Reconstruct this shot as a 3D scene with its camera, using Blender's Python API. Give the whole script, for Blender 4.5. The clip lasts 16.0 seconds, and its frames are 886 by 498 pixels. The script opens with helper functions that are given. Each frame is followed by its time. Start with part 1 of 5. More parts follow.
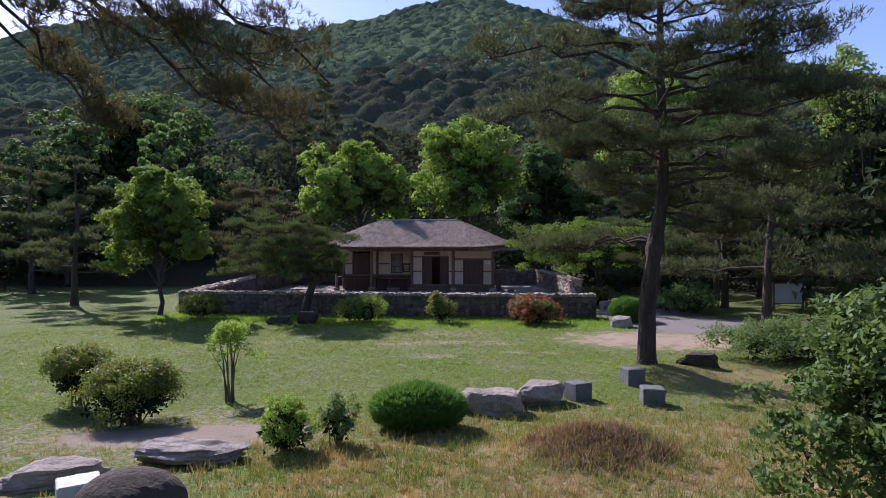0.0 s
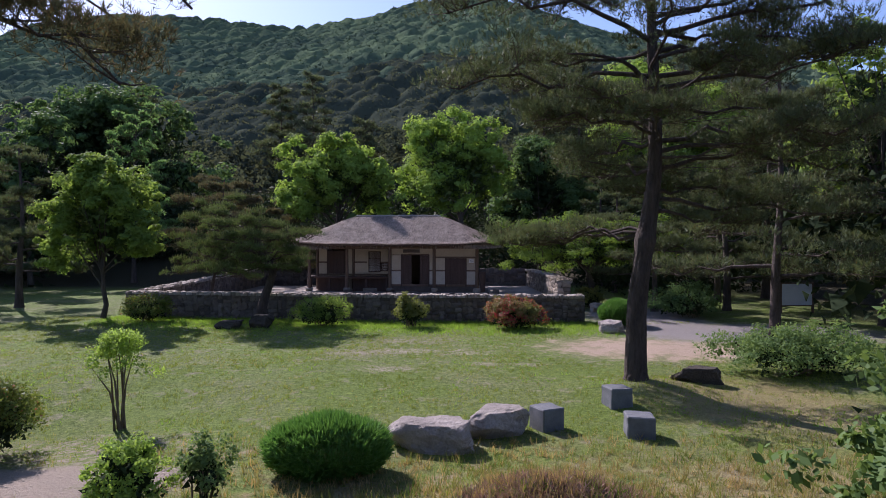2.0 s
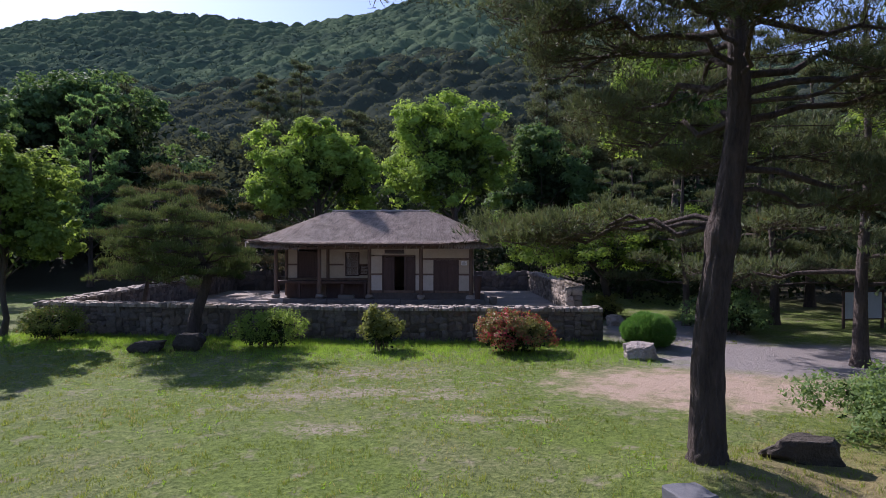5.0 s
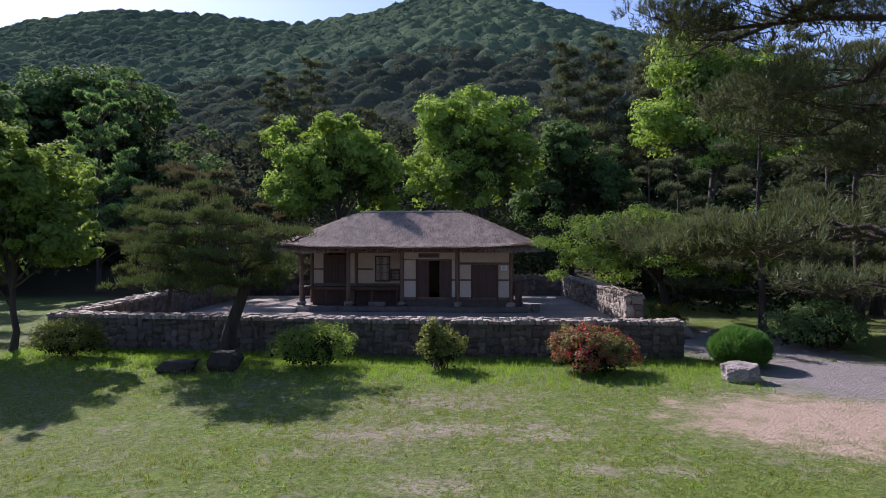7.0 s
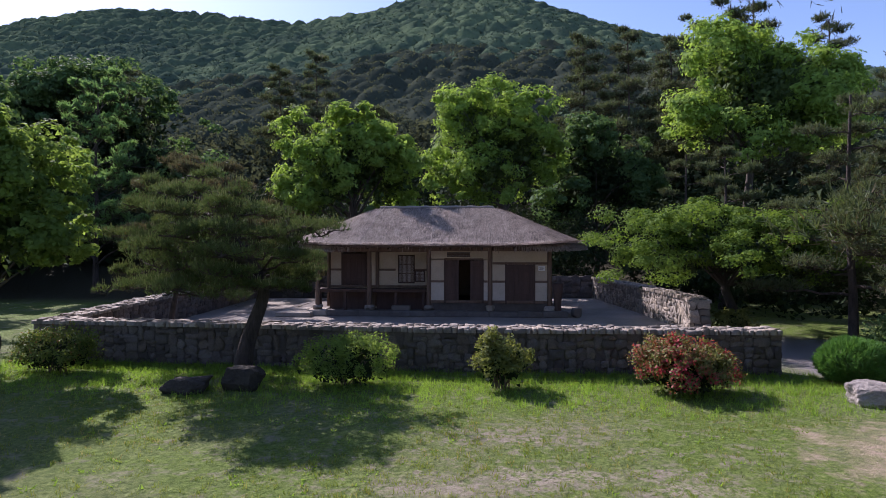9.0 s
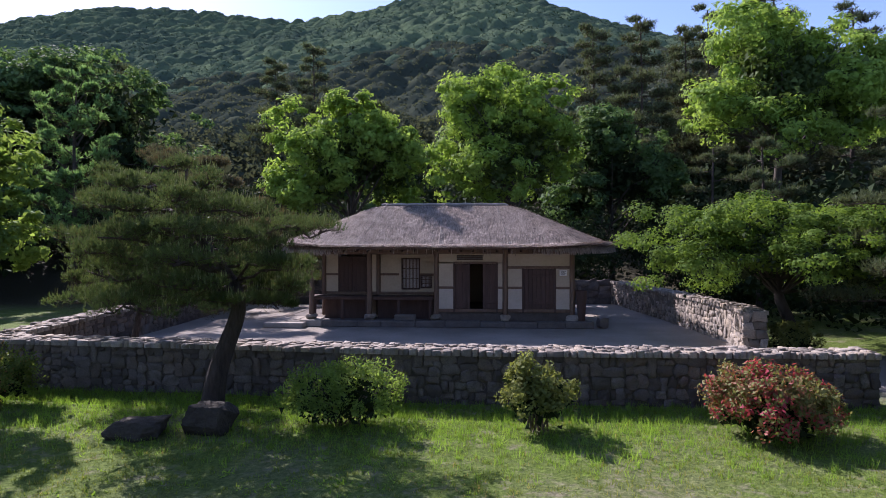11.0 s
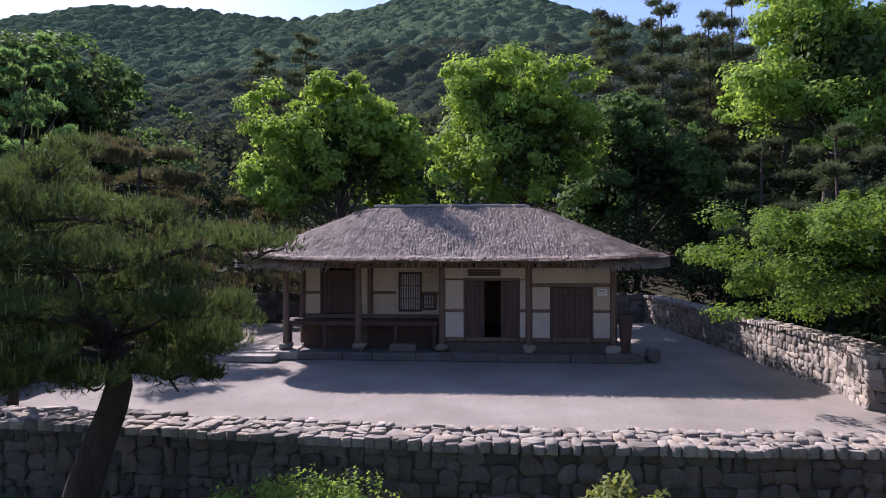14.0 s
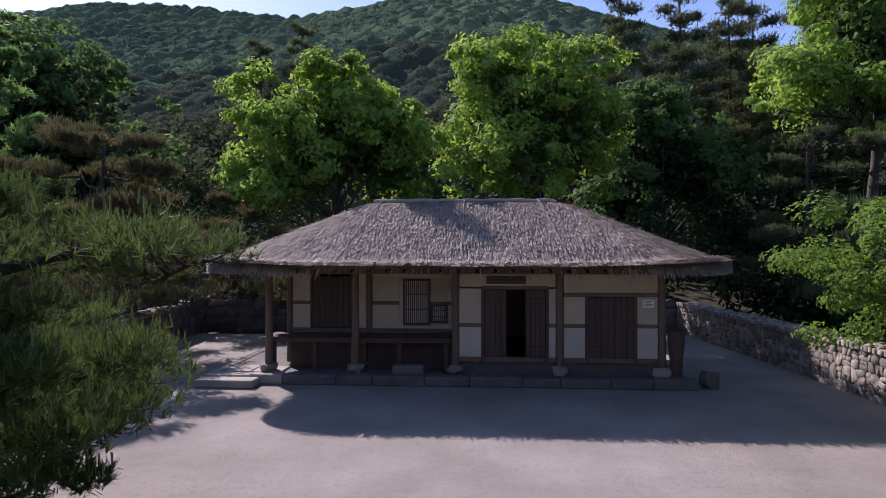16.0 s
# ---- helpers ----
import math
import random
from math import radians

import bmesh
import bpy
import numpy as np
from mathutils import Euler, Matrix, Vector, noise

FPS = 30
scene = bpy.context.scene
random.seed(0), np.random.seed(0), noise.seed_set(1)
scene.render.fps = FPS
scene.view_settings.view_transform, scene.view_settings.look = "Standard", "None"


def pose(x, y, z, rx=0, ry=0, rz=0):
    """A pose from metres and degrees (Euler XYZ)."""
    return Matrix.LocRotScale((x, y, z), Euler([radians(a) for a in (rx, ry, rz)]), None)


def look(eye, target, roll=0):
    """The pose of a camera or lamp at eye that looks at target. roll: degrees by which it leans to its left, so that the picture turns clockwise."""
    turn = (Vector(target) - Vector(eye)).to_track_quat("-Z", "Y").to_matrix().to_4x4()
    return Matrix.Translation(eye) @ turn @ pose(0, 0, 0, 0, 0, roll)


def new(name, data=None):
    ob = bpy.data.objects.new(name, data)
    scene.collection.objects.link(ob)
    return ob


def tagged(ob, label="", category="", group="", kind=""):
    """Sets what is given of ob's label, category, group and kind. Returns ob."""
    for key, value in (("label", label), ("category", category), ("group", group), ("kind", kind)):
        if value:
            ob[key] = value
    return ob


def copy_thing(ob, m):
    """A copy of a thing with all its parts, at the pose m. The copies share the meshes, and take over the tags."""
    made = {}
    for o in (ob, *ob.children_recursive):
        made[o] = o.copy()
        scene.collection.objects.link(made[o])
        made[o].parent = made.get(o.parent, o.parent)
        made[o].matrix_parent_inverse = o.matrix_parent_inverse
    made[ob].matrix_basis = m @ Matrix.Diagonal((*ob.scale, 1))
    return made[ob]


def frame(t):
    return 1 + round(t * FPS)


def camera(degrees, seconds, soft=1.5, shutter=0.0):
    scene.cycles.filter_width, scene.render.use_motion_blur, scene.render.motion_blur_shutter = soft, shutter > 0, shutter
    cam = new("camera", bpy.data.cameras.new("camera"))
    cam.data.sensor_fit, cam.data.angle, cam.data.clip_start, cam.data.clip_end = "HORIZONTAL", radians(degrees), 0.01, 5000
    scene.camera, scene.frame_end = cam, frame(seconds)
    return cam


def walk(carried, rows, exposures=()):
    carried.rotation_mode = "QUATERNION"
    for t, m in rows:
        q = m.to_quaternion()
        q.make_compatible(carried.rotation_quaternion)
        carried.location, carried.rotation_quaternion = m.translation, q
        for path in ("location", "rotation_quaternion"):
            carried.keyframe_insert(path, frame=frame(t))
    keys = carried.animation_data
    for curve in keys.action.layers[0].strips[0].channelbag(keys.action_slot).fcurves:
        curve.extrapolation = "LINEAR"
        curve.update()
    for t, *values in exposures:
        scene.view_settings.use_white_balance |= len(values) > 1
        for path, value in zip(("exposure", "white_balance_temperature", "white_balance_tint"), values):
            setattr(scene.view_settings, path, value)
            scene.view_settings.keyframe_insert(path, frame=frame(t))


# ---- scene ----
cam = camera(74.0, 16.0, 0.65)
METRES, EYE, TILT, LEAN, TURN = 22.4, 3.05, 0.0, -0.42, 0.0
ROWS = [
    (0.0, 0.0, 0.0, 0.0, -0.0, -0.29, 0.44),
    (0.5, 0.0094, 0.0221, -0.0041, -0.02, -0.32, 0.46),
    (1.0, 0.0224, 0.0469, -0.0063, -0.02, -0.34, 0.45),
    (1.5, 0.037, 0.0752, -0.008, -0.03, -0.3, 0.41),
    (2.0, 0.0507, 0.1077, -0.0083, -0.02, -0.26, 0.4),
    (2.5, 0.0632, 0.1422, -0.0093, -0.03, -0.27, 0.4),
    (3.0, 0.0774, 0.1789, -0.0103, 0.02, -0.28, 0.44),
    (3.5, 0.0918, 0.2163, -0.0105, 0.06, -0.26, 0.39),
    (6.0, 0.0494, 0.3579, -0.0029, 0.14, -0.29, 0.45),
    (6.5, 0.0251, 0.3758, 0.0006, 0.1, -0.3, 0.42),
    (7.0, -0.0003, 0.393, -0.0006, 0.07, -0.28, 0.42),
    (7.5, -0.0237, 0.4173, -0.0035, 0.04, -0.21, 0.4),
    (8.0, -0.0419, 0.4456, -0.0047, 0.01, -0.19, 0.41),
    (8.5, -0.0519, 0.4711, -0.0055, -0.01, -0.18, 0.41),
    (9.0, -0.0615, 0.4975, -0.0064, -0.05, -0.15, 0.39),
    (11.5, -0.0781, 0.6401, -0.0004, -0.11, -0.12, 0.44),
    (12.0, -0.0763, 0.6704, 0.0032, -0.14, -0.1, 0.41),
    (12.5, -0.0775, 0.7021, 0.0073, -0.16, -0.1, 0.42),
    (13.0, -0.0821, 0.7349, 0.011, -0.18, -0.07, 0.42),
    (13.5, -0.0863, 0.7667, 0.0122, -0.18, -0.07, 0.43),
    (14.0, -0.0889, 0.7984, 0.0132, -0.2, -0.07, 0.46),
    (14.5, -0.0897, 0.8294, 0.0138, -0.22, -0.06, 0.46),
    (15.0, -0.0919, 0.8589, 0.016, -0.23, -0.11, 0.48),
    (15.5, -0.0963, 0.8896, 0.0168, -0.25, -0.08, 0.46),
    (16.0, -0.1042, 0.9197, 0.0161, -0.25, -0.09, 0.44),
]
walk(cam, [(t, pose(0, 0, EYE, TILT, LEAN, TURN) @ pose(METRES * x, 1.0766 * METRES * y, METRES * z, 90 + pitch, roll, yaw)) for t, x, y, z, yaw, pitch, roll in ROWS], [(0, 0.70, 6140, 28.0), (8.5, 0.70, 6140, 28.0), (11.5, 0.98, 6140, 28.0), (13.5, 1.03, 6140, 28.0), (14.7, 0.78, 6140, 28.0), (16, 0.62, 6140, 28.0)])

# ---- world, sun ----
SUN_DIR = Vector((-2.15, 2.8, 2.75)).normalized()
world = bpy.data.worlds.new("sky")
scene.world = world
world.use_nodes = True
wn = world.node_tree
sky = wn.nodes.new("ShaderNodeTexSky")
sky.sky_type = "NISHITA"
sky.sun_disc = False
sky.sun_elevation = math.asin(SUN_DIR.z)
sky.sun_rotation = math.atan2(SUN_DIR.x, SUN_DIR.y)
sky.air_density, sky.dust_density, sky.ozone_density = 0.8, 0.4, 2.2
wn.nodes["Background"].inputs["Strength"].default_value = 0.125
wn.links.new(sky.outputs["Color"], wn.nodes["Background"].inputs["Color"])
sun = new("sun", bpy.data.lights.new("sun", "SUN"))
sun.data.energy, sun.data.angle, sun.data.color = 4.7, radians(0.53), (1.0, 0.96, 0.91)
sun.matrix_world = look(SUN_DIR * 80, (0, 0, 0))

# ---- small tools ----

def fast_mesh(name, verts, faces, material=None, smooth=False):
    """A mesh from arrays: verts n x 3, faces m x k."""
    verts, faces = np.asarray(verts, np.float32), np.asarray(faces, np.int32)
    me = bpy.data.meshes.new(name)
    m, k = faces.shape
    me.vertices.add(len(verts))
    me.vertices.foreach_set("co", verts.ravel())
    me.loops.add(m * k)
    me.loops.foreach_set("vertex_index", faces.ravel())
    me.polygons.add(m)
    me.polygons.foreach_set("loop_start", np.arange(0, m * k, k, dtype=np.int32))
    me.update(calc_edges=True)
    if smooth:
        me.polygons.foreach_set("use_smooth", np.ones(m, bool))
    if material:
        me.materials.append(material)
    return me


def bm_mesh(name, bm, material, smooth=False):
    bmesh.ops.recalc_face_normals(bm, faces=bm.faces)
    me = bpy.data.meshes.new(name)
    bm.to_mesh(me)
    bm.free()
    if smooth:
        me.polygons.foreach_set("use_smooth", np.ones(len(me.polygons), bool))
    me.materials.append(material)
    return me


def part(name, data, material, parent, label=""):
    """One mesh object under a thing or a part. data: a bmesh or a mesh."""
    me = bm_mesh(name, data, material) if isinstance(data, bmesh.types.BMesh) else data
    ob = new(name, me)
    ob.parent = parent
    if label:
        tagged(ob, label)
    return ob


def thing(name, m, label, category, group="", kind=""):
    ob = new(name)
    ob.empty_display_size = 0.2
    ob.matrix_basis = m
    return tagged(ob, label, category, group, kind)


def boxes(specs, bevel=0.01):
    """A bmesh of boxes (x0, x1, y0, y1, z0, z1) with softened edges."""
    bm = bmesh.new()
    for x0, x1, y0, y1, z0, z1 in specs:
        m = Matrix.Translation(((x0 + x1) / 2, (y0 + y1) / 2, (z0 + z1) / 2)) @ Matrix.Diagonal((x1 - x0, y1 - y0, z1 - z0, 1))
        bmesh.ops.create_cube(bm, size=1, matrix=m)
    if bevel:
        bmesh.ops.bevel(bm, geom=bm.edges[:], offset=bevel, segments=1, affect="EDGES")
    return bm


def tube(points, radii, sides=7):
    """Tapered tube through points: verts, quads."""
    p = np.asarray(points, float)
    r = np.broadcast_to(np.asarray(radii, float), (len(p),))
    d = np.gradient(p, axis=0)
    d /= np.linalg.norm(d, axis=1)[:, None] + 1e-9
    ref = np.array((0.13, 0.31, 0.94)) if abs(d[0][2]) < 0.9 else np.array((0.94, 0.2, 0.1))
    a = np.cross(d, ref)
    a /= np.linalg.norm(a, axis=1)[:, None] + 1e-9
    b = np.cross(d, a)
    t = np.linspace(0, 2 * np.pi, sides, endpoint=False)
    v = p[:, None] + r[:, None, None] * (np.cos(t)[None, :, None] * a[:, None] + np.sin(t)[None, :, None] * b[:, None])
    n = len(p)
    i = np.arange(n - 1)[:, None] * sides
    j = np.arange(sides)[None]
    k = (j + 1) % sides
    f = np.stack([i + j, i + k, i + sides + k, i + sides + j], -1).reshape(-1, 4)
    return v.reshape(-1, 3), f


def joined(pieces):
    vs, fs, o = [], [], 0
    for v, f in pieces:
        vs.append(v)
        fs.append(np.asarray(f) + o)
        o += len(v)
    return np.concatenate(vs), np.concatenate(fs)


def unit(v):
    return v / (np.linalg.norm(v, axis=-1, keepdims=True) + 1e-9)


def leaf_quads(centres, size, rng, up=0.5, aspect=0.5, out=None):
    """Kite-shaped leaves at the centres. out: the way that the leaves about face."""
    n = len(centres)
    a = unit(rng.normal(size=(n, 3)))
    nrm = unit(rng.normal(size=(n, 3)) * (1 if out is None else 0.45) + np.array((0, 0, up * 2 if out is None else up)) + (0 if out is None else out))
    b = unit(np.cross(nrm, a))
    s = size * rng.uniform(0.65, 1.3, (n, 1))
    v = np.stack([centres - a * s * 0.5, centres + b * s * aspect * 0.5 + a * s * 0.05, centres + a * s * 0.5, centres - b * s * aspect * 0.5 + a * s * 0.05], 1)
    return v.reshape(-1, 3), np.arange(4 * n).reshape(-1, 4)


def leaf_tris(centres, size, rng, up=0.5, aspect=0.6, out=None):
    """Pointed single-face leaves, for crowns seen from far."""
    n = len(centres)
    a = unit(rng.normal(size=(n, 3)))
    nrm = unit(rng.normal(size=(n, 3)) * (1 if out is None else 0.6) + np.array((0, 0, up)) + (0 if out is None else out))
    b = unit(np.cross(nrm, a))
    a = np.cross(b, nrm)
    s = size * rng.uniform(0.6, 1.35, (n, 1))
    v = np.stack([centres - a * s * 0.5 - b * s * aspect * 0.55, centres - a * s * 0.35 + b * s * aspect * 0.55, centres + a * s * 0.6], 1)
    return v.reshape(-1, 3), np.arange(3 * n).reshape(-1, 3)


def needle_tris(origins, dirs, count, length, width, rng, spread=0.7):
    """Tufts of pine needles: count needles from each origin."""
    n = len(origins)
    o = np.repeat(origins, count, 0)
    d = unit(np.repeat(dirs, count, 0) + spread * rng.normal(size=(n * count, 3)))
    o = o + d * length * 0.05 - np.repeat(dirs, count, 0) * rng.uniform(0, 0.9, (n * count, 1)) * length
    s = unit(np.cross(d, rng.normal(size=(n * count, 3)))) * width * 0.5
    ln = length * rng.uniform(0.7, 1.15, (n * count, 1))
    v = np.stack([o - s, o + s, o + d * ln], 1)
    return v.reshape(-1, 3), np.arange(3 * n * count).reshape(-1, 3)


# ---- materials ----
class Nodes:
    """A short way to write node materials."""

    def __init__(self, name):
        self.mat = bpy.data.materials.new(name)
        self.mat.use_nodes = True
        self.nt = self.mat.node_tree
        self.bsdf = self.nt.nodes["Principled BSDF"]
        self.out = self.nt.nodes["Material Output"]
        self.pos = self.add("ShaderNodeNewGeometry").outputs["Position"]

    def add(self, kind, **values):
        node = self.nt.nodes.new(kind)
        for key, value in values.items():
            node.inputs[key.replace("_", " ")].default_value = value
        return node

    def link(self, a, b):
        self.nt.links.new(a, b)

    def noise(self, scale, detail=4.0, rough=0.6, vec=None, stretch=None):
        n = self.add("ShaderNodeTexNoise", Scale=scale, Detail=detail, Roughness=rough)
        v = vec or self.pos
        if stretch:
            mp = self.add("ShaderNodeMapping")
            mp.inputs["Scale"].default_value = stretch
            self.link(v, mp.inputs["Vector"])
            v = mp.outputs["Vector"]
        self.link(v, n.inputs["Vector"])
        return n.outputs["Fac"]

    def ramp(self, fac, lo, hi):
        r = self.add("ShaderNodeMapRange", From_Min=lo, From_Max=hi)
        r.clamp = True
        self.link(fac, r.inputs["Value"])
        return r.outputs["Result"]

    def math(self, op, a, b):
        n = self.nt.nodes.new("ShaderNodeMath")
        n.operation = op
        for i, v in enumerate((a, b)):
            if isinstance(v, (int, float)):
                n.inputs[i].default_value = v
            else:
                self.link(v, n.inputs[i])
        return n.outputs[0]

    def mix(self, fac, a, b):
        n = self.nt.nodes.new("ShaderNodeMix")
        n.data_type = "RGBA"
        for s, v in ((n.inputs[0], fac), (n.inputs[6], a), (n.inputs[7], b)):
            if isinstance(v, (int, float)):
                s.default_value = v
            elif isinstance(v, tuple):
                s.default_value = (*v, 1)
            else:
                self.link(v, s)
        return n.outputs[2]

    def bump(self, height, strength, distance):
        n = self.add("ShaderNodeBump", Strength=strength, Distance=distance)
        self.link(height, n.inputs["Height"])
        self.link(n.outputs["Normal"], self.bsdf.inputs["Normal"])

    def done(self, colour, rough=0.8, spec=0.3):
        if isinstance(colour, tuple):
            self.bsdf.inputs["Base Color"].default_value = (*colour, 1)
        else:
            self.link(colour, self.bsdf.inputs["Base Color"])
        self.bsdf.inputs["Roughness"].default_value = rough
        self.bsdf.inputs["Specular IOR Level"].default_value = spec
        return self.mat


def island(m):
    return m.add("ShaderNodeNewGeometry").outputs["Random Per Island"]


def leaf_material(name, dark, light, through_light=0.35, rough=0.7, odd=None, odd_part=0.0, patch=1.2, spec=0.12):
    m = Nodes(name)
    rnd = island(m)
    col = m.mix(m.math("MULTIPLY", m.math("ADD", rnd, m.ramp(m.noise(patch, 2), 0.3, 0.7)), 0.5), dark, light)
    if odd:
        col = m.mix(m.math("MULTIPLY", m.math("GREATER_THAN", m.math("FRACT", m.math("MULTIPLY", rnd, 37.7), 0), 1 - odd_part), m.ramp(m.noise(patch * 0.9, 2), 0.35, 0.6)), col, odd)
    m.done(col, rough, spec)
    tr = m.add("ShaderNodeBsdfTranslucent")
    warm = m.nt.nodes.new("ShaderNodeMix")
    warm.data_type, warm.blend_type = "RGBA", "MULTIPLY"
    warm.inputs[0].default_value = 1.0
    m.link(col, warm.inputs[6])
    warm.inputs[7].default_value = (1.4, 1.32, 0.8, 1)
    m.link(warm.outputs[2], tr.inputs["Color"])
    mx = m.add("ShaderNodeMixShader", Fac=through_light)
    m.link(m.bsdf.outputs[0], mx.inputs[1])
    m.link(tr.outputs[0], mx.inputs[2])
    m.link(mx.outputs[0], m.out.inputs["Surface"])
    return m.mat


def canopy_material(name, dark, light, big):
    """Far foliage: tone by stand of trees, by tree and by spray."""
    m = Nodes(name)
    f = m.math("ADD", m.math("MULTIPLY", m.ramp(m.noise(big, 3, 0.6), 0.38, 0.62), 0.5), m.math("MULTIPLY", m.ramp(m.noise(0.24, 3, 0.7), 0.36, 0.64), 0.35))
    cells = m.add("ShaderNodeTexVoronoi", Scale=0.2)
    m.link(m.pos, cells.inputs["Vector"])
    f = m.math("ADD", m.math("MULTIPLY", f, 0.75), m.math("MULTIPLY", m.math("ADD", cells.outputs["Color"], island(m)), 0.2))
    col = m.mix(f, dark, light)
    m.bump(m.noise(1.6, 4, 0.7), 0.8, 0.5)
    return m.done(col, 1.0, 0.0)


def plain_material(name, a, b, scale, rough=0.8, bump=0.3, dist=0.01, stretch=None, spec=0.3, fine=8.0, vary=0.0):
    """Two tones over two scales of noise, with relief."""
    m = Nodes(name)
    n1, n2 = m.noise(scale, 4, 0.6, stretch=stretch), m.noise(scale * fine, 5, 0.7, stretch=stretch)
    f = m.math("ADD", m.math("MULTIPLY", m.ramp(n1, 0.3, 0.7), 0.6), m.math("MULTIPLY", m.ramp(n2, 0.3, 0.7), 0.4))
    col = m.mix(f, a, b)
    if vary:
        info = m.add("ShaderNodeObjectInfo").outputs["Random"]
        col = m.mix(m.math("MULTIPLY", m.math("ADD", info, island(m)), vary), col, tuple(0.45 * c for c in a))
    m.bump(m.math("ADD", n1, n2), bump, dist)
    return m.done(col, rough, spec)


M_WOOD = plain_material("aged_wood", (0.11, 0.068, 0.048), (0.21, 0.14, 0.10), 3, 0.8, 0.5, 0.01, (1, 1, 0.12))
M_WOOD_DARK = plain_material("dark_plank", (0.06, 0.036, 0.03), (0.115, 0.072, 0.058), 4, 0.75, 0.5, 0.01, (1, 1, 0.1))
M_PLASTER = plain_material("lime_plaster", (0.41, 0.33, 0.24), (0.53, 0.435, 0.325), 1.6, 0.9, 0.25, 0.006)
M_PLASTER_PALE = plain_material("pale_plaster", (0.43, 0.375, 0.31), (0.55, 0.485, 0.41), 1.6, 0.9, 0.25, 0.006)
def stone_material(name, low, high, warm, stain):
    ms = Nodes(name)
    stone_rnd = ms.math("FRACT", ms.math("ADD", ms.add("ShaderNodeObjectInfo").outputs["Random"], island(ms)), 0)
    stone_n1, stone_n2 = ms.noise(5, 4), ms.noise(32, 5, 0.75)
    stone_col = ms.mix(stone_rnd, low, high)
    stone_col = ms.mix(ms.math("MULTIPLY", ms.math("GREATER_THAN", ms.math("FRACT", ms.math("MULTIPLY", stone_rnd, 7.3), 0), 0.72), 0.6), stone_col, warm)
    stone_col = ms.mix(ms.math("MULTIPLY", ms.ramp(stone_n1, 0.35, 0.7), 0.5), stone_col, low)
    stone_col = ms.mix(ms.math("MULTIPLY", ms.ramp(stone_n2, 0.42, 0.7), 0.55), stone_col, stain)
    ms.bump(ms.math("ADD", stone_n1, stone_n2), 0.9, 0.02)
    return ms.done(stone_col, 0.9, 0.25)


# Wall stone in two tones; shade is put into the darker copy.
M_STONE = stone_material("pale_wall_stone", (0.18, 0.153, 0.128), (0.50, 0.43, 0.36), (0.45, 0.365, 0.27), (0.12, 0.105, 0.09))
M_STONE_SHADED = stone_material("shaded_wall_stone", (0.09, 0.074, 0.066), (0.24, 0.20, 0.175), (0.22, 0.165, 0.13), (0.05, 0.045, 0.04))
M_ROCK = plain_material("field_rock", (0.20, 0.172, 0.152), (0.47, 0.41, 0.37), 3.0, 0.9, 1.0, 0.07, fine=5)
# Dark rock, deepened further to paint the shade under the garden pine.
M_ROCK_DARK = plain_material("dark_shaded_rock", (0.035, 0.029, 0.024), (0.085, 0.072, 0.056), 2.2, 0.9, 1.0, 0.04)
M_GRANITE = plain_material("cut_granite", (0.085, 0.09, 0.10), (0.165, 0.17, 0.18), 6, 0.8, 0.5, 0.01, fine=20)
M_GRANITE_PALE = plain_material("pale_granite", (0.42, 0.42, 0.42), (0.58, 0.58, 0.57), 6, 0.8, 0.4, 0.01, fine=20)
# Platform edging; the shade under the eaves is put into this dark tone.
M_EDGE = plain_material("dark_edging", (0.10, 0.088, 0.08), (0.19, 0.165, 0.15), 3, 0.95, 0.6, 0.02)
M_SLAB = plain_material("pale_slab", (0.27, 0.235, 0.20), (0.42, 0.37, 0.32), 3, 0.95, 0.5, 0.02)
M_MORTAR = plain_material("earth_mortar", (0.085, 0.072, 0.062), (0.15, 0.125, 0.11), 5, 0.95, 0.8, 0.03)
my = Nodes("yard_sand")
y1, y2, y3 = my.noise(0.5, 4, 0.6), my.noise(9, 4, 0.7), my.noise(55, 3, 0.8)
yard_col = my.mix(my.ramp(y1, 0.3, 0.7), (0.23, 0.20, 0.17), (0.34, 0.298, 0.258))
yard_col = my.mix(my.math("MULTIPLY", my.ramp(y2, 0.5, 0.72), 0.45), yard_col, (0.17, 0.145, 0.13))
yard_col = my.mix(my.math("MULTIPLY", my.ramp(y3, 0.55, 0.75), 0.6), yard_col, (0.38, 0.335, 0.29))
yard_col = my.mix(my.math("MULTIPLY", my.ramp(y3, 0.42, 0.28), 0.6), yard_col, (0.12, 0.10, 0.09))
my.bump(my.math("ADD", y2, y3), 0.8, 0.02)
M_SAND = my.done(yard_col, 0.95, 0.2)
M_BARK = plain_material("pine_bark", (0.03, 0.024, 0.022), (0.13, 0.10, 0.085), 9, 0.95, 1.0, 0.09, (1, 1, 0.22), fine=3)
M_BARK_GREY = plain_material("grey_bark", (0.045, 0.037, 0.031), (0.10, 0.083, 0.07), 6, 0.95, 0.8, 0.03, (1, 1, 0.3))
M_STEM = plain_material("shrub_stem", (0.10, 0.075, 0.05), (0.17, 0.13, 0.09), 8, 0.9, 0.4, 0.01)
M_PAPER = plain_material("paper", (0.72, 0.70, 0.65), (0.82, 0.80, 0.75), 6, 0.9, 0.05, 0.002)
M_PALE_PANEL = plain_material("pale_panel", (0.42, 0.46, 0.55), (0.52, 0.56, 0.64), 4, 0.5, 0.05, 0.002)
M_INK = plain_material("faded_ink", (0.12, 0.11, 0.10), (0.2, 0.19, 0.18), 9, 0.9, 0.05, 0.002)
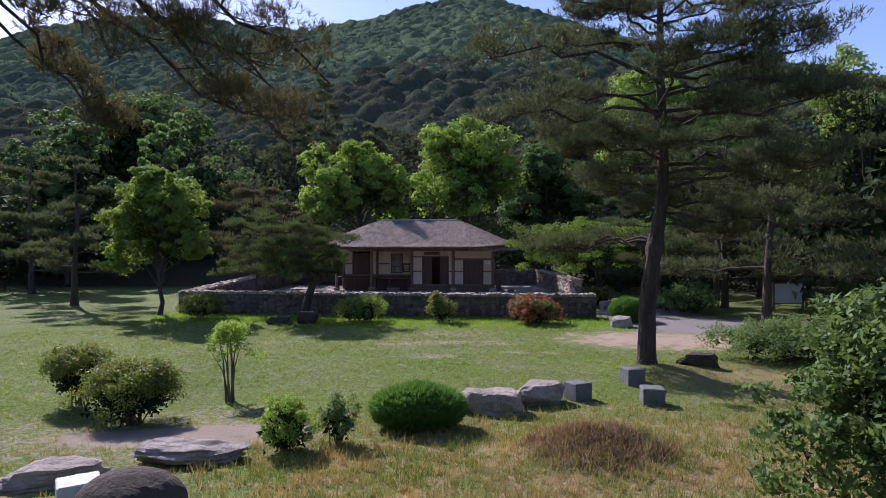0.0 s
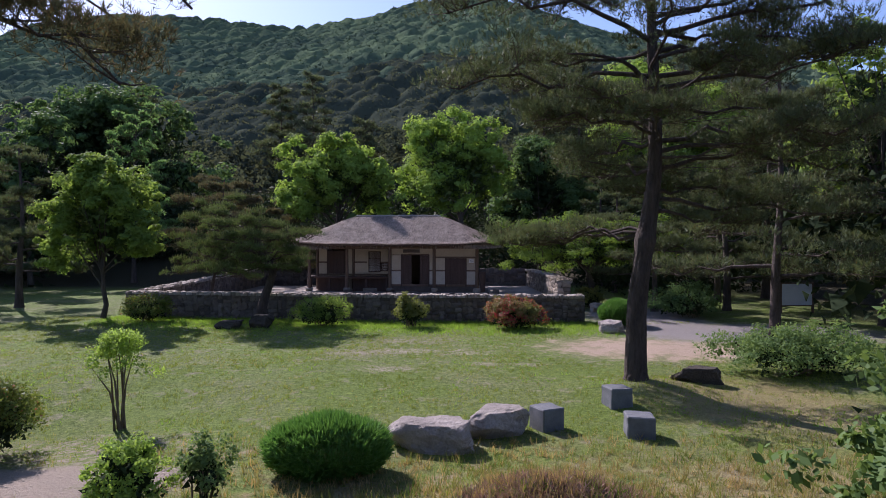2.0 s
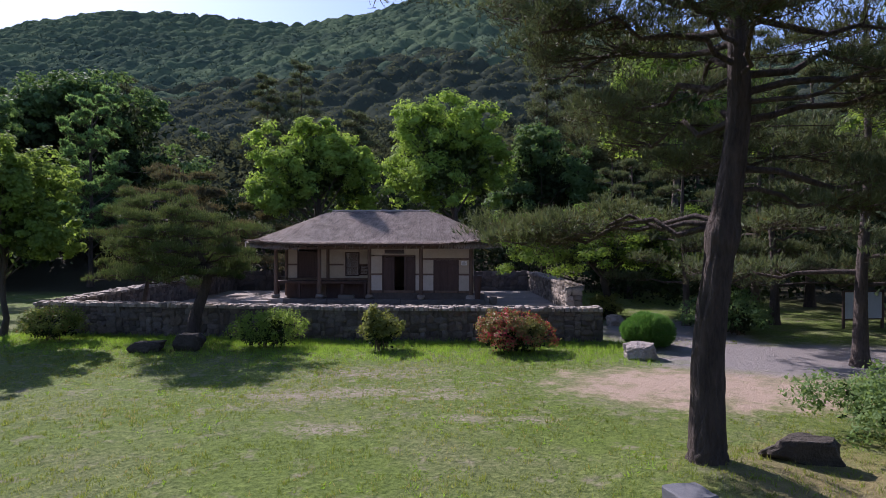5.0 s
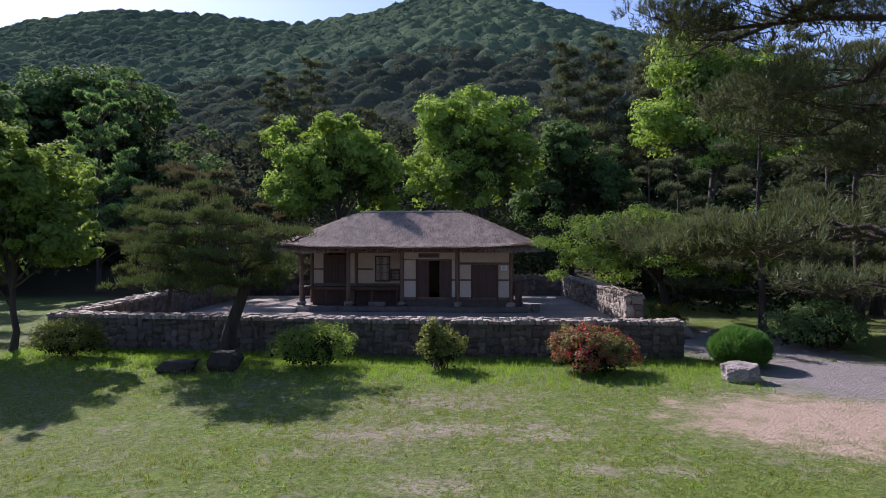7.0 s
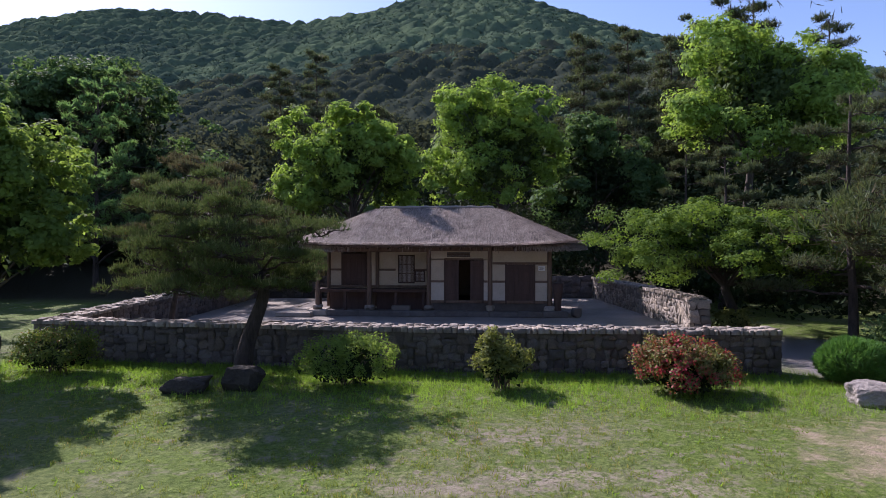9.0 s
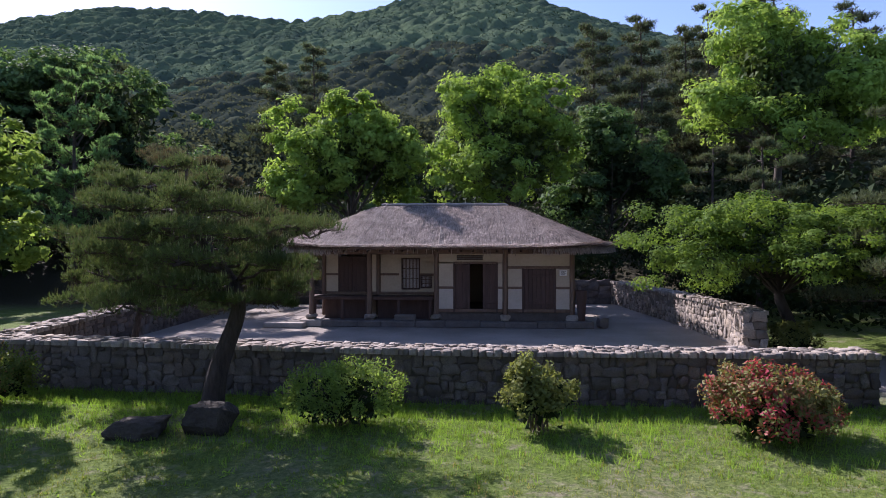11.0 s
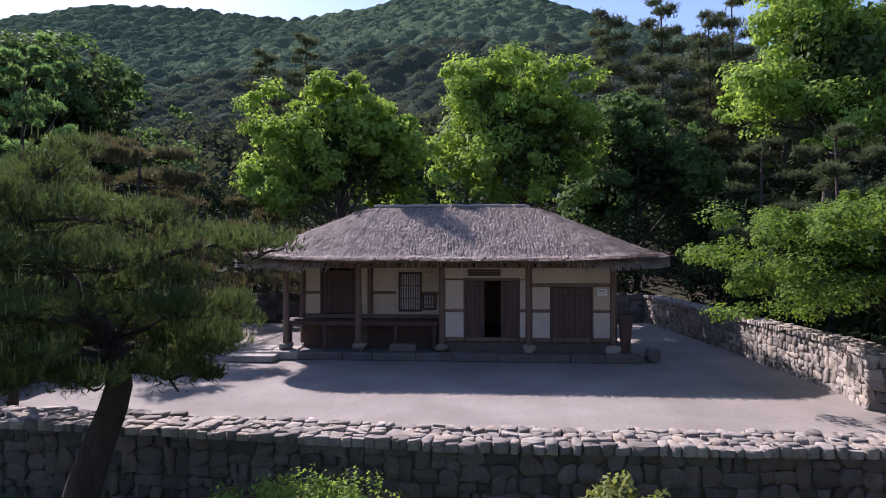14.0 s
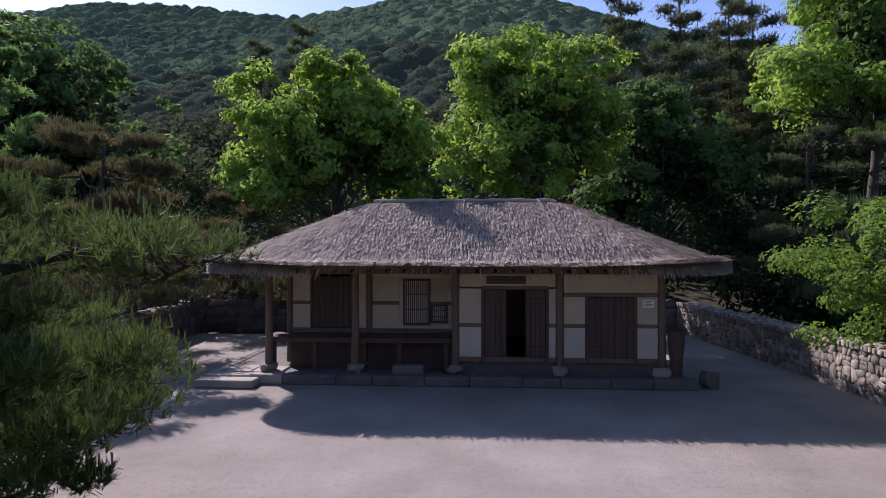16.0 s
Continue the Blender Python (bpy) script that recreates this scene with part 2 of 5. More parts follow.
# Roof bed under the stalks, darkened so their gaps look shaded.
M_STRAW = plain_material("shaded_thatch_bed", (0.12, 0.088, 0.08), (0.25, 0.19, 0.17), 5, 0.95, 1.0, 0.05, fine=10)
M_ROPE = plain_material("straw_rope", (0.28, 0.235, 0.20), (0.42, 0.36, 0.31), 12, 0.95, 0.5, 0.01)

mm = Nodes("straw_stalks")
M_STALK = mm.done(mm.mix(mm.math("MULTIPLY", mm.math("ADD", island(mm), mm.ramp(mm.noise(2.6, 5, 0.75), 0.32, 0.68)), 0.5), (0.05, 0.038, 0.031), (0.63, 0.505, 0.42)), 0.8, 0.3)

L_YELLOW = leaf_material("leaf_spring", (0.14, 0.235, 0.05), (0.31, 0.45, 0.105), 0.5)
L_GREEN = leaf_material("leaf_green", (0.066, 0.135, 0.055), (0.125, 0.20, 0.078), 0.42)
L_MID = leaf_material("leaf_mid", (0.10, 0.175, 0.068), (0.17, 0.25, 0.09), 0.42)
L_MAPLE = leaf_material("maple_leaves", (0.12, 0.20, 0.05), (0.235, 0.335, 0.085), 0.52)
L_CANOPY = leaf_material("low_maple_leaves", (0.09, 0.165, 0.03), (0.165, 0.255, 0.05), 0.45)
L_FEATHER = leaf_material("feathery_leaves", (0.10, 0.20, 0.085), (0.20, 0.34, 0.14), 0.5)
# Near-black leaves: deep forest shade is put into the colour.
L_SHADED = leaf_material("leaf_shaded", (0.017, 0.029, 0.016), (0.043, 0.064, 0.028), 0.12, spec=0.03)
# Brownish inside of the pine cushions, with their shade put into the colour.
L_PINE_SHADED = leaf_material("shaded_pine_inside", (0.05, 0.05, 0.03), (0.095, 0.088, 0.054), 0.1, 0.95, spec=0.0)
L_SHOOT = leaf_material("pine_shoots", (0.13, 0.16, 0.075), (0.24, 0.27, 0.14), 0.2, 0.7)
L_BANK = leaf_material("dark_shrub_leaves", (0.06, 0.11, 0.036), (0.155, 0.235, 0.08), 0.38, 0.55)
# Inner leaves of crowns, darkened to carry the crown's own shade.
L_INNER_SHADED = leaf_material("shaded_inner_leaves", (0.055, 0.09, 0.03), (0.10, 0.15, 0.05), 0.3)
L_OLIVE = leaf_material("leaf_olive", (0.12, 0.15, 0.05), (0.24, 0.265, 0.085), 0.42)
L_PINE = leaf_material("pine_needles", (0.055, 0.08, 0.046), (0.125, 0.155, 0.08), 0.32, 0.5, (0.10, 0.07, 0.03), 0.06)
L_PINE_DARK = leaf_material("pine_needles_dark", (0.045, 0.078, 0.034), (0.13, 0.18, 0.07), 0.33, 0.6, (0.12, 0.08, 0.03), 0.05, spec=0.08)
L_PINE_BROWN = leaf_material("pine_needles_dry", (0.055, 0.062, 0.04), (0.15, 0.145, 0.09), 0.3, 0.6, (0.16, 0.10, 0.06), 0.2, spec=0.06)
# Lighter copy of the pine needles, with sunlight put into the colour.
L_PINE_LIT = leaf_material("pine_needles_lit", (0.06, 0.092, 0.055), (0.13, 0.165, 0.085), 0.3, 0.5, (0.12, 0.08, 0.03), 0.05)
L_AZALEA = leaf_material("azalea_leaves", (0.07, 0.11, 0.025), (0.20, 0.255, 0.06), 0.4, 0.5, (0.30, 0.14, 0.07), 0.07, 3)
L_RED = leaf_material("red_azalea_leaves", (0.12, 0.145, 0.045), (0.26, 0.26, 0.10), 0.35, 0.5, (0.38, 0.055, 0.08), 0.5, 1.4)
L_YEW = leaf_material("clipped_yew", (0.05, 0.135, 0.035), (0.125, 0.275, 0.065), 0.35, 0.5)
L_DEAD = leaf_material("dead_grass", (0.15, 0.09, 0.075), (0.40, 0.265, 0.215), 0.2, 0.9, (0.12, 0.19, 0.045), 0.22, 3.0)
L_BLADE = leaf_material("grass_blades", (0.105, 0.16, 0.028), (0.235, 0.30, 0.062), 0.4, 0.6, (0.34, 0.28, 0.12), 0.18, 0.35)
L_BLADE_LUSH = leaf_material("lush_grass_blades", (0.12, 0.225, 0.035), (0.25, 0.41, 0.07), 0.5, 0.6)
L_BLADE_DRY = leaf_material("dry_grass_blades", (0.20, 0.155, 0.07), (0.50, 0.36, 0.19), 0.35, 0.8, (0.11, 0.18, 0.035), 0.7, 0.9)

# ground: lawn, bare patches, sandy path, forest floor
mg = Nodes("lawn_ground")
xyz = mg.add("ShaderNodeSeparateXYZ")
mg.link(mg.pos, xyz.inputs[0])
X, Y = xyz.outputs["X"], xyz.outputs["Y"]
g_fine, g_mid, g_big = mg.noise(30, 5, 0.75), mg.noise(2.2, 4, 0.65), mg.noise(0.35, 4, 0.6)


def oval(cx, cy, rx, ry, soft=0.5, wobble=0.9):
    dx = mg.math("DIVIDE", mg.math("SUBTRACT", X, cx), rx)
    dy = mg.math("DIVIDE", mg.math("SUBTRACT", Y, cy), ry)
    d = mg.math("ADD", mg.math("MULTIPLY", dx, dx), mg.math("MULTIPLY", dy, dy))
    d = mg.math("ADD", d, mg.math("MULTIPLY", mg.math("SUBTRACT", g_mid, 0.5), wobble * 2))
    return mg.ramp(d, 1.0 + soft, 1.0 - soft)


g_tuft = mg.ramp(mg.noise(11, 4, 0.8), 0.36, 0.64)
grass = mg.mix(g_tuft, (0.07, 0.108, 0.02), (0.165, 0.225, 0.047))
grass = mg.mix(mg.ramp(g_big, 0.45, 0.7), grass, mg.mix(g_tuft, (0.085, 0.11, 0.038), (0.225, 0.235, 0.105)))
bare = mg.mix(g_fine, (0.21, 0.17, 0.13), (0.37, 0.31, 0.25))
straw_bare = mg.mix(g_fine, (0.20, 0.165, 0.115), (0.42, 0.36, 0.28))
dry = mg.mix(g_fine, (0.20, 0.14, 0.075), (0.44, 0.32, 0.18))
sand = mg.mix(g_fine, (0.31, 0.23, 0.17), (0.50, 0.385, 0.29))
road = mg.mix(g_fine, (0.20, 0.18, 0.17), (0.30, 0.275, 0.26))
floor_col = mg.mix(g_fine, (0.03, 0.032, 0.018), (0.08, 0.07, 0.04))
col = mg.mix(mg.math("MULTIPLY", mg.ramp(g_mid, 0.55, 0.75), 0.75), grass, bare)
for c in ((-0.9, 19.6, 1.1, 0.45), (-0.2, 21.6, 1.2, 0.5), (-5.0, 12.2, 1.8, 0.9), (-6.6, 10.2, 2.6, 1.4), (1.7, 20.0, 0.6, 0.3)):
    col = mg.mix(mg.math("MULTIPLY", oval(*c, 0.9, 2.6), mg.ramp(mg.noise(7, 3, 0.7), 0.42, 0.62)), col, bare)
worn = mg.math("MULTIPLY", oval(0.6, 20.3, 5.0, 2.6, 0.9, 1.0), mg.ramp(mg.noise(3.2, 5, 0.75), 0.54, 0.66))
col = mg.mix(mg.math("MULTIPLY", worn, 0.8), col, bare)
for c in ((-0.2, 17.45, 0.75, 0.28), (2.2, 18.0, 0.5, 0.25), (0.05, 19.9, 1.0, 0.3), (1.9, 19.5, 0.6, 0.22), (-1.4, 19.5, 0.7, 0.2), (3.3, 18.0, 0.4, 0.2)):
    col = mg.mix(mg.math("MULTIPLY", oval(*c, 0.9, 3.2), mg.ramp(mg.noise(9, 4, 0.8), 0.44, 0.56)), col, straw_bare)
soil = mg.math("MULTIPLY", oval(-4.5, 10.45, 2.4, 0.85, 0.35, 0.7), mg.ramp(g_mid, 0.25, 0.4))
near_dry = mg.math("MULTIPLY", mg.ramp(Y, 12.5, 8.5), mg.ramp(mg.math("ADD", g_mid, mg.math("MULTIPLY", X, 0.02)), 0.42, 0.62))
col = mg.mix(near_dry, col, dry)
col = mg.mix(mg.math("MULTIPLY", oval(7.6, 14.4, 2.2, 2.0, 0.8, 2.2), 0.6), col, dry)
dead = mg.mix(g_fine, (0.10, 0.065, 0.05), (0.24, 0.16, 0.125))
col = mg.mix(oval(2.45, 9.3, 1.15, 0.95, 0.5, 1.2), col, dead)
col = mg.mix(soil, col, bare)
col = mg.mix(oval(7.6, 20.4, 2.9, 1.8, 0.7, 2.4), col, sand)
col = mg.mix(oval(12.0, 23.4, 4.6, 2.2, 0.4), col, road)
col = mg.mix(oval(9.6, 27.5, 2.2, 4.0, 0.4), col, road)
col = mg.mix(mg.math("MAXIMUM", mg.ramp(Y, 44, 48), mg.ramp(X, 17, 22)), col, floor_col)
mg.bump(mg.math("ADD", mg.math("MULTIPLY", g_tuft, 0.7), g_mid), 0.8, 0.06)
M_GROUND = mg.done(col, 0.95, 0.15)

# ---- the ground: one sheet from behind the camera over the hill ----
RIDGE_X = np.array((-700, -420, -300, -249, -236, -192, -138, -84, -46, -14, 15, 37, 56, 84, 116, 180, 300, 500, 700), float)
RIDGE_Z = np.array((20, 80, 108, 116, 122, 130, 128, 122, 127, 136, 141, 138, 133, 123, 115, 104, 84, 50, 20), float)


def waves(x, y, s, seed):
    r = np.random.default_rng(seed)
    z = np.zeros_like(x, float)
    for i in range(7):
        a, f = r.uniform(0, 6.28), s * r.uniform(0.5, 2.2)
        z += np.sin(x * np.cos(a) * f + y * np.sin(a) * f + r.uniform(0, 6.28)) / 7
    return z


def ground_z(x, y):
    x, y = np.asarray(x, float), np.asarray(y, float)
    z = -0.2 - 0.1 * np.exp(-((y - 13.5) / 3.5) ** 2) + 0.03 * waves(x, y, 1.1, 3)
    z += 0.10 * np.clip((10 - y) / 4, 0, 1) * np.clip((1.5 - x) / 3, 0, 1)
    z += 0.42 * np.exp(-(((x - 2.45) / 1.0) ** 2 + ((y - 9.3) / 0.8) ** 2))
    z += 0.12 * np.clip((x - 7) / 3, 0, 1) * np.clip((y - 24) / 4, 0, 1)
    z -= 0.34 * np.exp(-((x + 5.8) / 2.6) ** 2 - ((y - 13.2) / 2.6) ** 2)
    z += 0.24 * np.exp(-((x - 5.6) / 1.3) ** 2 - ((y - 15.2) / 1.2) ** 2)
    z += 0.05 * np.exp(-(((x - 2.45) / 1.2) ** 2 + ((y - 9.3) / 1.0) ** 2)) * 2.0 * waves(x, y, 7.0, 31)
    u = np.clip((y - 50) / 290, 0, 1)
    hill = np.interp(x, RIDGE_X, RIDGE_Z) * (0.22 * u + 0.78 * u ** 1.35)
    hill += u * (1 - u) * 60 * waves(x, y, 0.018, 11) + np.clip(u * 12, 0, 1) * 1.2 * waves(x, y, 0.12, 5)
    beyond = np.clip((y - 340) / 500, 0, 1)
    return z + hill * (1 - beyond ** 1.5)


ax = np.concatenate([np.linspace(-700, -120, 24), np.linspace(-110, -22, 45), np.arange(-20, 16, 0.48), np.linspace(18, 110, 45), np.linspace(125, 700, 24)])
ay = np.concatenate([np.linspace(-400, -12, 14), np.arange(-8, 47, 0.48), np.linspace(49, 160, 56), np.linspace(165, 900, 50)])
gx, gy = np.meshgrid(ax, ay)
nx, ny = len(ax), len(ay)
idx = np.arange(nx * ny).reshape(ny, nx)
gf = np.stack([idx[:-1, :-1], idx[:-1, 1:], idx[1:, 1:], idx[1:, :-1]], -1).reshape(-1, 4)
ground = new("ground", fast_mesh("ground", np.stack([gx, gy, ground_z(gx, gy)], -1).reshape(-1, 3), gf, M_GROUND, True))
tagged(ground, "lawn with bare patches, sandy path and wooded hillside", "ground", kind="structure")

# yard floor inside the walls
bm = bmesh.new()
yard_line = [(-12.3, 28.6), (-6.5, 27.8), (-1.7, 27.0), (6.6, 26.6), (7.3, 29.0), (7.3, 31.4), (7.5, 45.5), (-12.0, 45.5)]
lo = [bm.verts.new((x, y, -0.35)) for x, y in yard_line]
hi = [bm.verts.new((x, y, 0.0)) for x, y in yard_line]
bm.faces.new(hi)
for i in range(len(lo)):
    bm.faces.new((lo[i], lo[(i + 1) % len(lo)], hi[(i + 1) % len(lo)], hi[i]))
yard = new("yard_floor", bm_mesh("yard_floor", bm, M_SAND))
tagged(yard, "swept pale sandy yard in front of the house", "yard", kind="structure")


# ---- dry stone walls ----
def stone_mesh(poly, place, rng, proud, flat=False):
    """One stone: an outline in the wall's plane, proud of it, with a worn edge."""
    poly = np.asarray(poly)
    c = poly.mean(0)
    n = len(poly)
    rings = []
    for k, d in ((1.0, -0.07), (1.0, proud * 0.9), (0.93, proud * rng.uniform(0.98, 1.1))):
        q = c + (poly - c) * k
        tilt = rng.normal(0, 0.07 if flat else 0.1, 2)
        rings.append([place(s, h, d + (np.dot((s, h) - c, tilt) if k == 0.93 else 0)) for s, h in q])
    v = np.array([p for r in rings for p in r])
    mid = len(v)
    v = np.vstack([v, place(c[0], c[1], proud * rng.uniform(1.0, 1.08))])
    f = []
    for r in range(2):
        for i in range(n):
            j = (i + 1) % n
            a, b, cc, d = r * n + i, r * n + j, (r + 1) * n + j, (r + 1) * n + i
            f += [(a, b, cc), (a, cc, d)]
    f += [(2 * n + i, 2 * n + (i + 1) % n, mid) for i in range(n)]
    return v, np.array(f)


def rubble(length, height, rows, width, rng, gap=0.008, skip=0.0):
    """Irregular stones in rough courses over length x height: outlines."""
    ys = np.linspace(0, height, rows + 1)
    ys[1:-1] += rng.uniform(-0.3, 0.3, rows - 1) * height / rows * 0.6
    cuts = []
    for r in range(rows):
        n = max(2, int(round(length / (width * rng.uniform(0.85, 1.15)))))
        c = np.linspace(0, length, n + 1)
        c[1:-1] += rng.uniform(-0.42, 0.42, n - 1) * length / n
        cuts.append(c)
    bend = [lambda s, r=r, a=rng.uniform(0, 6, 3): (0 if r in (0, rows) else 1) * height / rows * 0.13 * (math.sin(s * 4.1 + a[0]) + 0.8 * math.sin(s * 9.3 + a[1])) for r in range(rows + 1)]
    out = []
    for r in range(rows):
        for s0, s1 in zip(cuts[r][:-1], cuts[r][1:]):
            m = (s0 + s1) / 2 + rng.uniform(-0.2, 0.2) * (s1 - s0)
            lean = rng.uniform(-0.05, 0.05, 2)
            p = [(s0 + lean[0], ys[r] + bend[r](s0)), (m, ys[r] + bend[r](m)), (s1 + lean[1], ys[r] + bend[r](s1)),
                 (s1 - lean[1], ys[r + 1] + bend[r + 1](s1)), (m, ys[r + 1] + bend[r + 1](m)), (s0 - lean[0], ys[r + 1] + bend[r + 1](s0))]
            p = np.array(p) + rng.normal(0, 0.11, (6, 2)) * np.array(((s1 - s0) * 0.3, height / rows * 0.5))
            c = p.mean(0)
            d = p - c
            ln = np.linalg.norm(d, axis=1, keepdims=True)
            out.append(c + d * np.maximum(0.3, 1 - gap / np.maximum(ln, 0.02)))
    return out


def masonry(length, height, width, rng, gap=0.004):
    """Uncoursed rubble: the face is split at chance into stones of uneven size; outlines with worn corners."""
    out, stack = [], [(i * length / int(length / 1.2), 0.0, (i + 1) * length / int(length / 1.2), height) for i in range(int(length / 1.2))]
    while stack:
        x0, y0, x1, y1 = stack.pop()
        w, h = x1 - x0, y1 - y0
        if w * h > width * width * rng.uniform(0.45, 1.5) and max(w, h) > 0.14 or w > 2.6 * h:
            k = rng.uniform(0.34, 0.66)
            if w > h * rng.uniform(0.9, 1.6):
                stack += [(x0, y0, x0 + w * k, y1), (x0 + w * k, y0, x1, y1)]
            else:
                stack += [(x0, y0, x1, y0 + h * k), (x0, y0 + h * k, x1, y1)]
            continue
        m = min(w, h)
        c = rng.uniform(0.0, 0.24, 8) * m
        p = np.array([(x0 + c[0], y0), ((x0 + x1) / 2, y0 - 0.05 * m), (x1 - c[1], y0 + c[2] * 0.6), (x1 + 0.04 * m, (y0 + y1) / 2), (x1 - c[3], y1 - c[4] * 0.5), ((x0 + x1) / 2, y1 + 0.04 * m), (x0 + c[5], y1 - c[6] * 0.5), (x0, y0 + h * 0.45)])
        p += rng.normal(0, 0.085, p.shape) * m
        d = p - p.mean(0)
        ln = np.linalg.norm(d, axis=1, keepdims=True)
        out.append(p.mean(0) + d * np.maximum(0.4, 1 - gap / np.maximum(ln, 0.02)))
    return out


def stone_wall(name, line, z0, z1, thick, side, label, rows, width, seed, faces=("front", "top"), stretch=(0, 1e9), face_stone=M_STONE):
    """A wall along line (its visible foot). side: +1 if the visible face lies to the right of the way along the line."""
    rng = np.random.default_rng(seed)
    pts = np.array(line, float)
    seg = np.linalg.norm(np.diff(pts, axis=0), axis=1)
    cum = np.concatenate([[0], np.cumsum(seg)])
    total = cum[-1]

    def base(s):
        s = float(np.clip(s, 0, total))
        i = min(int(np.searchsorted(cum, s, side="right")) - 1, len(seg) - 1)
        d = (pts[i + 1] - pts[i]) / seg[i]
        return pts[i] + d * (s - cum[i]), np.array((d[1], -d[0])) * side

    def top_z(s):
        return z1(s / total) if callable(z1) else z1

    bm = bmesh.new()
    prev = None
    for s in np.linspace(0, total, max(3, int(total / 0.8))):
        b, n = base(s)
        t = top_z(s)
        ring = [bm.verts.new((*(b - n * 0.05), z0)), bm.verts.new((*(b - n * (thick - 0.05)), z0)), bm.verts.new((*(b - n * (thick - 0.05)), t - 0.09)), bm.verts.new((*(b - n * 0.05), t - 0.09))]
        if prev:
            for i in range(4):
                bm.faces.new((prev[i], prev[(i + 1) % 4], ring[(i + 1) % 4], ring[i]))
        else:
            bm.faces.new(ring)
        prev = ring
    bm.faces.new(prev)
    wall = new(name, bm_mesh(name, bm, M_MORTAR))
    tagged(wall, label, "stone wall", kind="structure")
    pieces = []
    if "front" in faces:
        h = (z1(0.5) if callable(z1) else z1) - z0 - 0.06

        def on_face(s, v, d):
            b, n = base(s)
            w = z0 + v * (top_z(s) - z0 - 0.06) / h
            return (*(b + n * (d - 0.06)), w)

        pieces += [(p, on_face, 0.05) for p in masonry(total, h, width, rng)]
    if "back" in faces:
        def on_back(s, v, d):
            b, n = base(s)
            return (*(b - n * (thick + d - 0.06)), z0 + v * (top_z(s) - z0 - 0.06))
        pieces += [(p, on_back, 0.055) for p in rubble(total, 1.0, rows, width, rng)]
    if "end" in faces:
        b0, n0 = base(0)
        d0 = np.array((-n0[1], n0[0])) * side
        d0 = (pts[0] - pts[1]) / np.linalg.norm(pts[0] - pts[1])

        def on_end(s, v, d):
            return (*(b0 - n0 * s + d0 * d), z0 + v)
        pieces += [(p, on_end, 0.06) for p in rubble(thick, top_z(0) - z0 - 0.06, rows, width, rng)]
    if "top" in faces:
        def on_top(s, v, d):
            b, n = base(s)
            return (*(b + n * (0.05 - v)), top_z(s) - 0.07 + d)
        pieces += [(p, on_top, 0.045) for p in masonry(total, thick + 0.1, width * 0.72, rng, 0.003)]
    # Faces take the wall's tone; caps the paler one that stands for sun.
    loose = {True: [], False: []}
    for i, (poly, place, proud) in enumerate(pieces):
        v, f = stone_mesh(poly, place, rng, proud * (rng.uniform(0.35, 1.5) if proud == 0.045 else rng.uniform(0.75, 1.2)), proud == 0.045)
        if not stretch[0] < poly[:, 0].mean() < stretch[1]:
            loose[proud == 0.05].append((v, f))
        else:
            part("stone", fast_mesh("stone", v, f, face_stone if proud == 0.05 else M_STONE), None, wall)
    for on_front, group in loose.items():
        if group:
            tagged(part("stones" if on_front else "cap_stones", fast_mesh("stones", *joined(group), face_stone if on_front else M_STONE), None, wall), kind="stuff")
    return wall


# ---- the thatched house ----
house = thing("thatched_house", pose(-1.8, 37.0, 0, 0, 0, -4.0), "old thatched farmhouse with plaster panels and dark timber posts", "house")


def hbox(name, specs, material, bevel=0.008, label="", parent=None):
    return part(name, boxes(specs, bevel), material, parent or house, label)


# platform of earth with stone edging, and base stones
hbox("platform", [(-6.4, 5.6, -0.40, 5.3, 0.0, 0.20)], M_EDGE, 0.03, "low packed earth platform")
xs = [-6.45, -5.3, -4.45, -3.1, -2.2, -0.9, 0.2, 1.5, 2.4, 3.6, 4.6, 5.65]
for a, b in zip(xs[:-1], xs[1:]):
    # Pale stone at the lit left end; shade put into the dark rest.
    hbox("edging_stone", [(a + 0.006, b - 0.006, -0.5, -0.14, 0.0, 0.235 + 0.015 * math.sin(a * 7))], M_SLAB if a < -5 else M_EDGE, 0.025)
hbox("edging_stone", [(-6.47, -6.2, -0.12, 1.6, 0.0, 0.23)], M_SLAB, 0.025)
hbox("edging_stone", [(-6.47, -6.2, 1.62, 3.6, 0.0, 0.22)], M_EDGE, 0.025)
for a, b, y0, y1 in ((-6.18, -5.4, -0.13, 0.7), (-5.38, -4.6, -0.13, 0.62)):
    hbox("paving_slab", [(a, b, y0, y1, 0.1, 0.245)], M_SLAB, 0.02)
hbox("step_stone", [(-6.5, -5.02, -0.98, -0.52, 0.0, 0.19)], M_SLAB, 0.025, "pale broad step stone at the platform's corner")
POSTS = (-4.97, -2.72, -0.16, 2.44, 4.93)


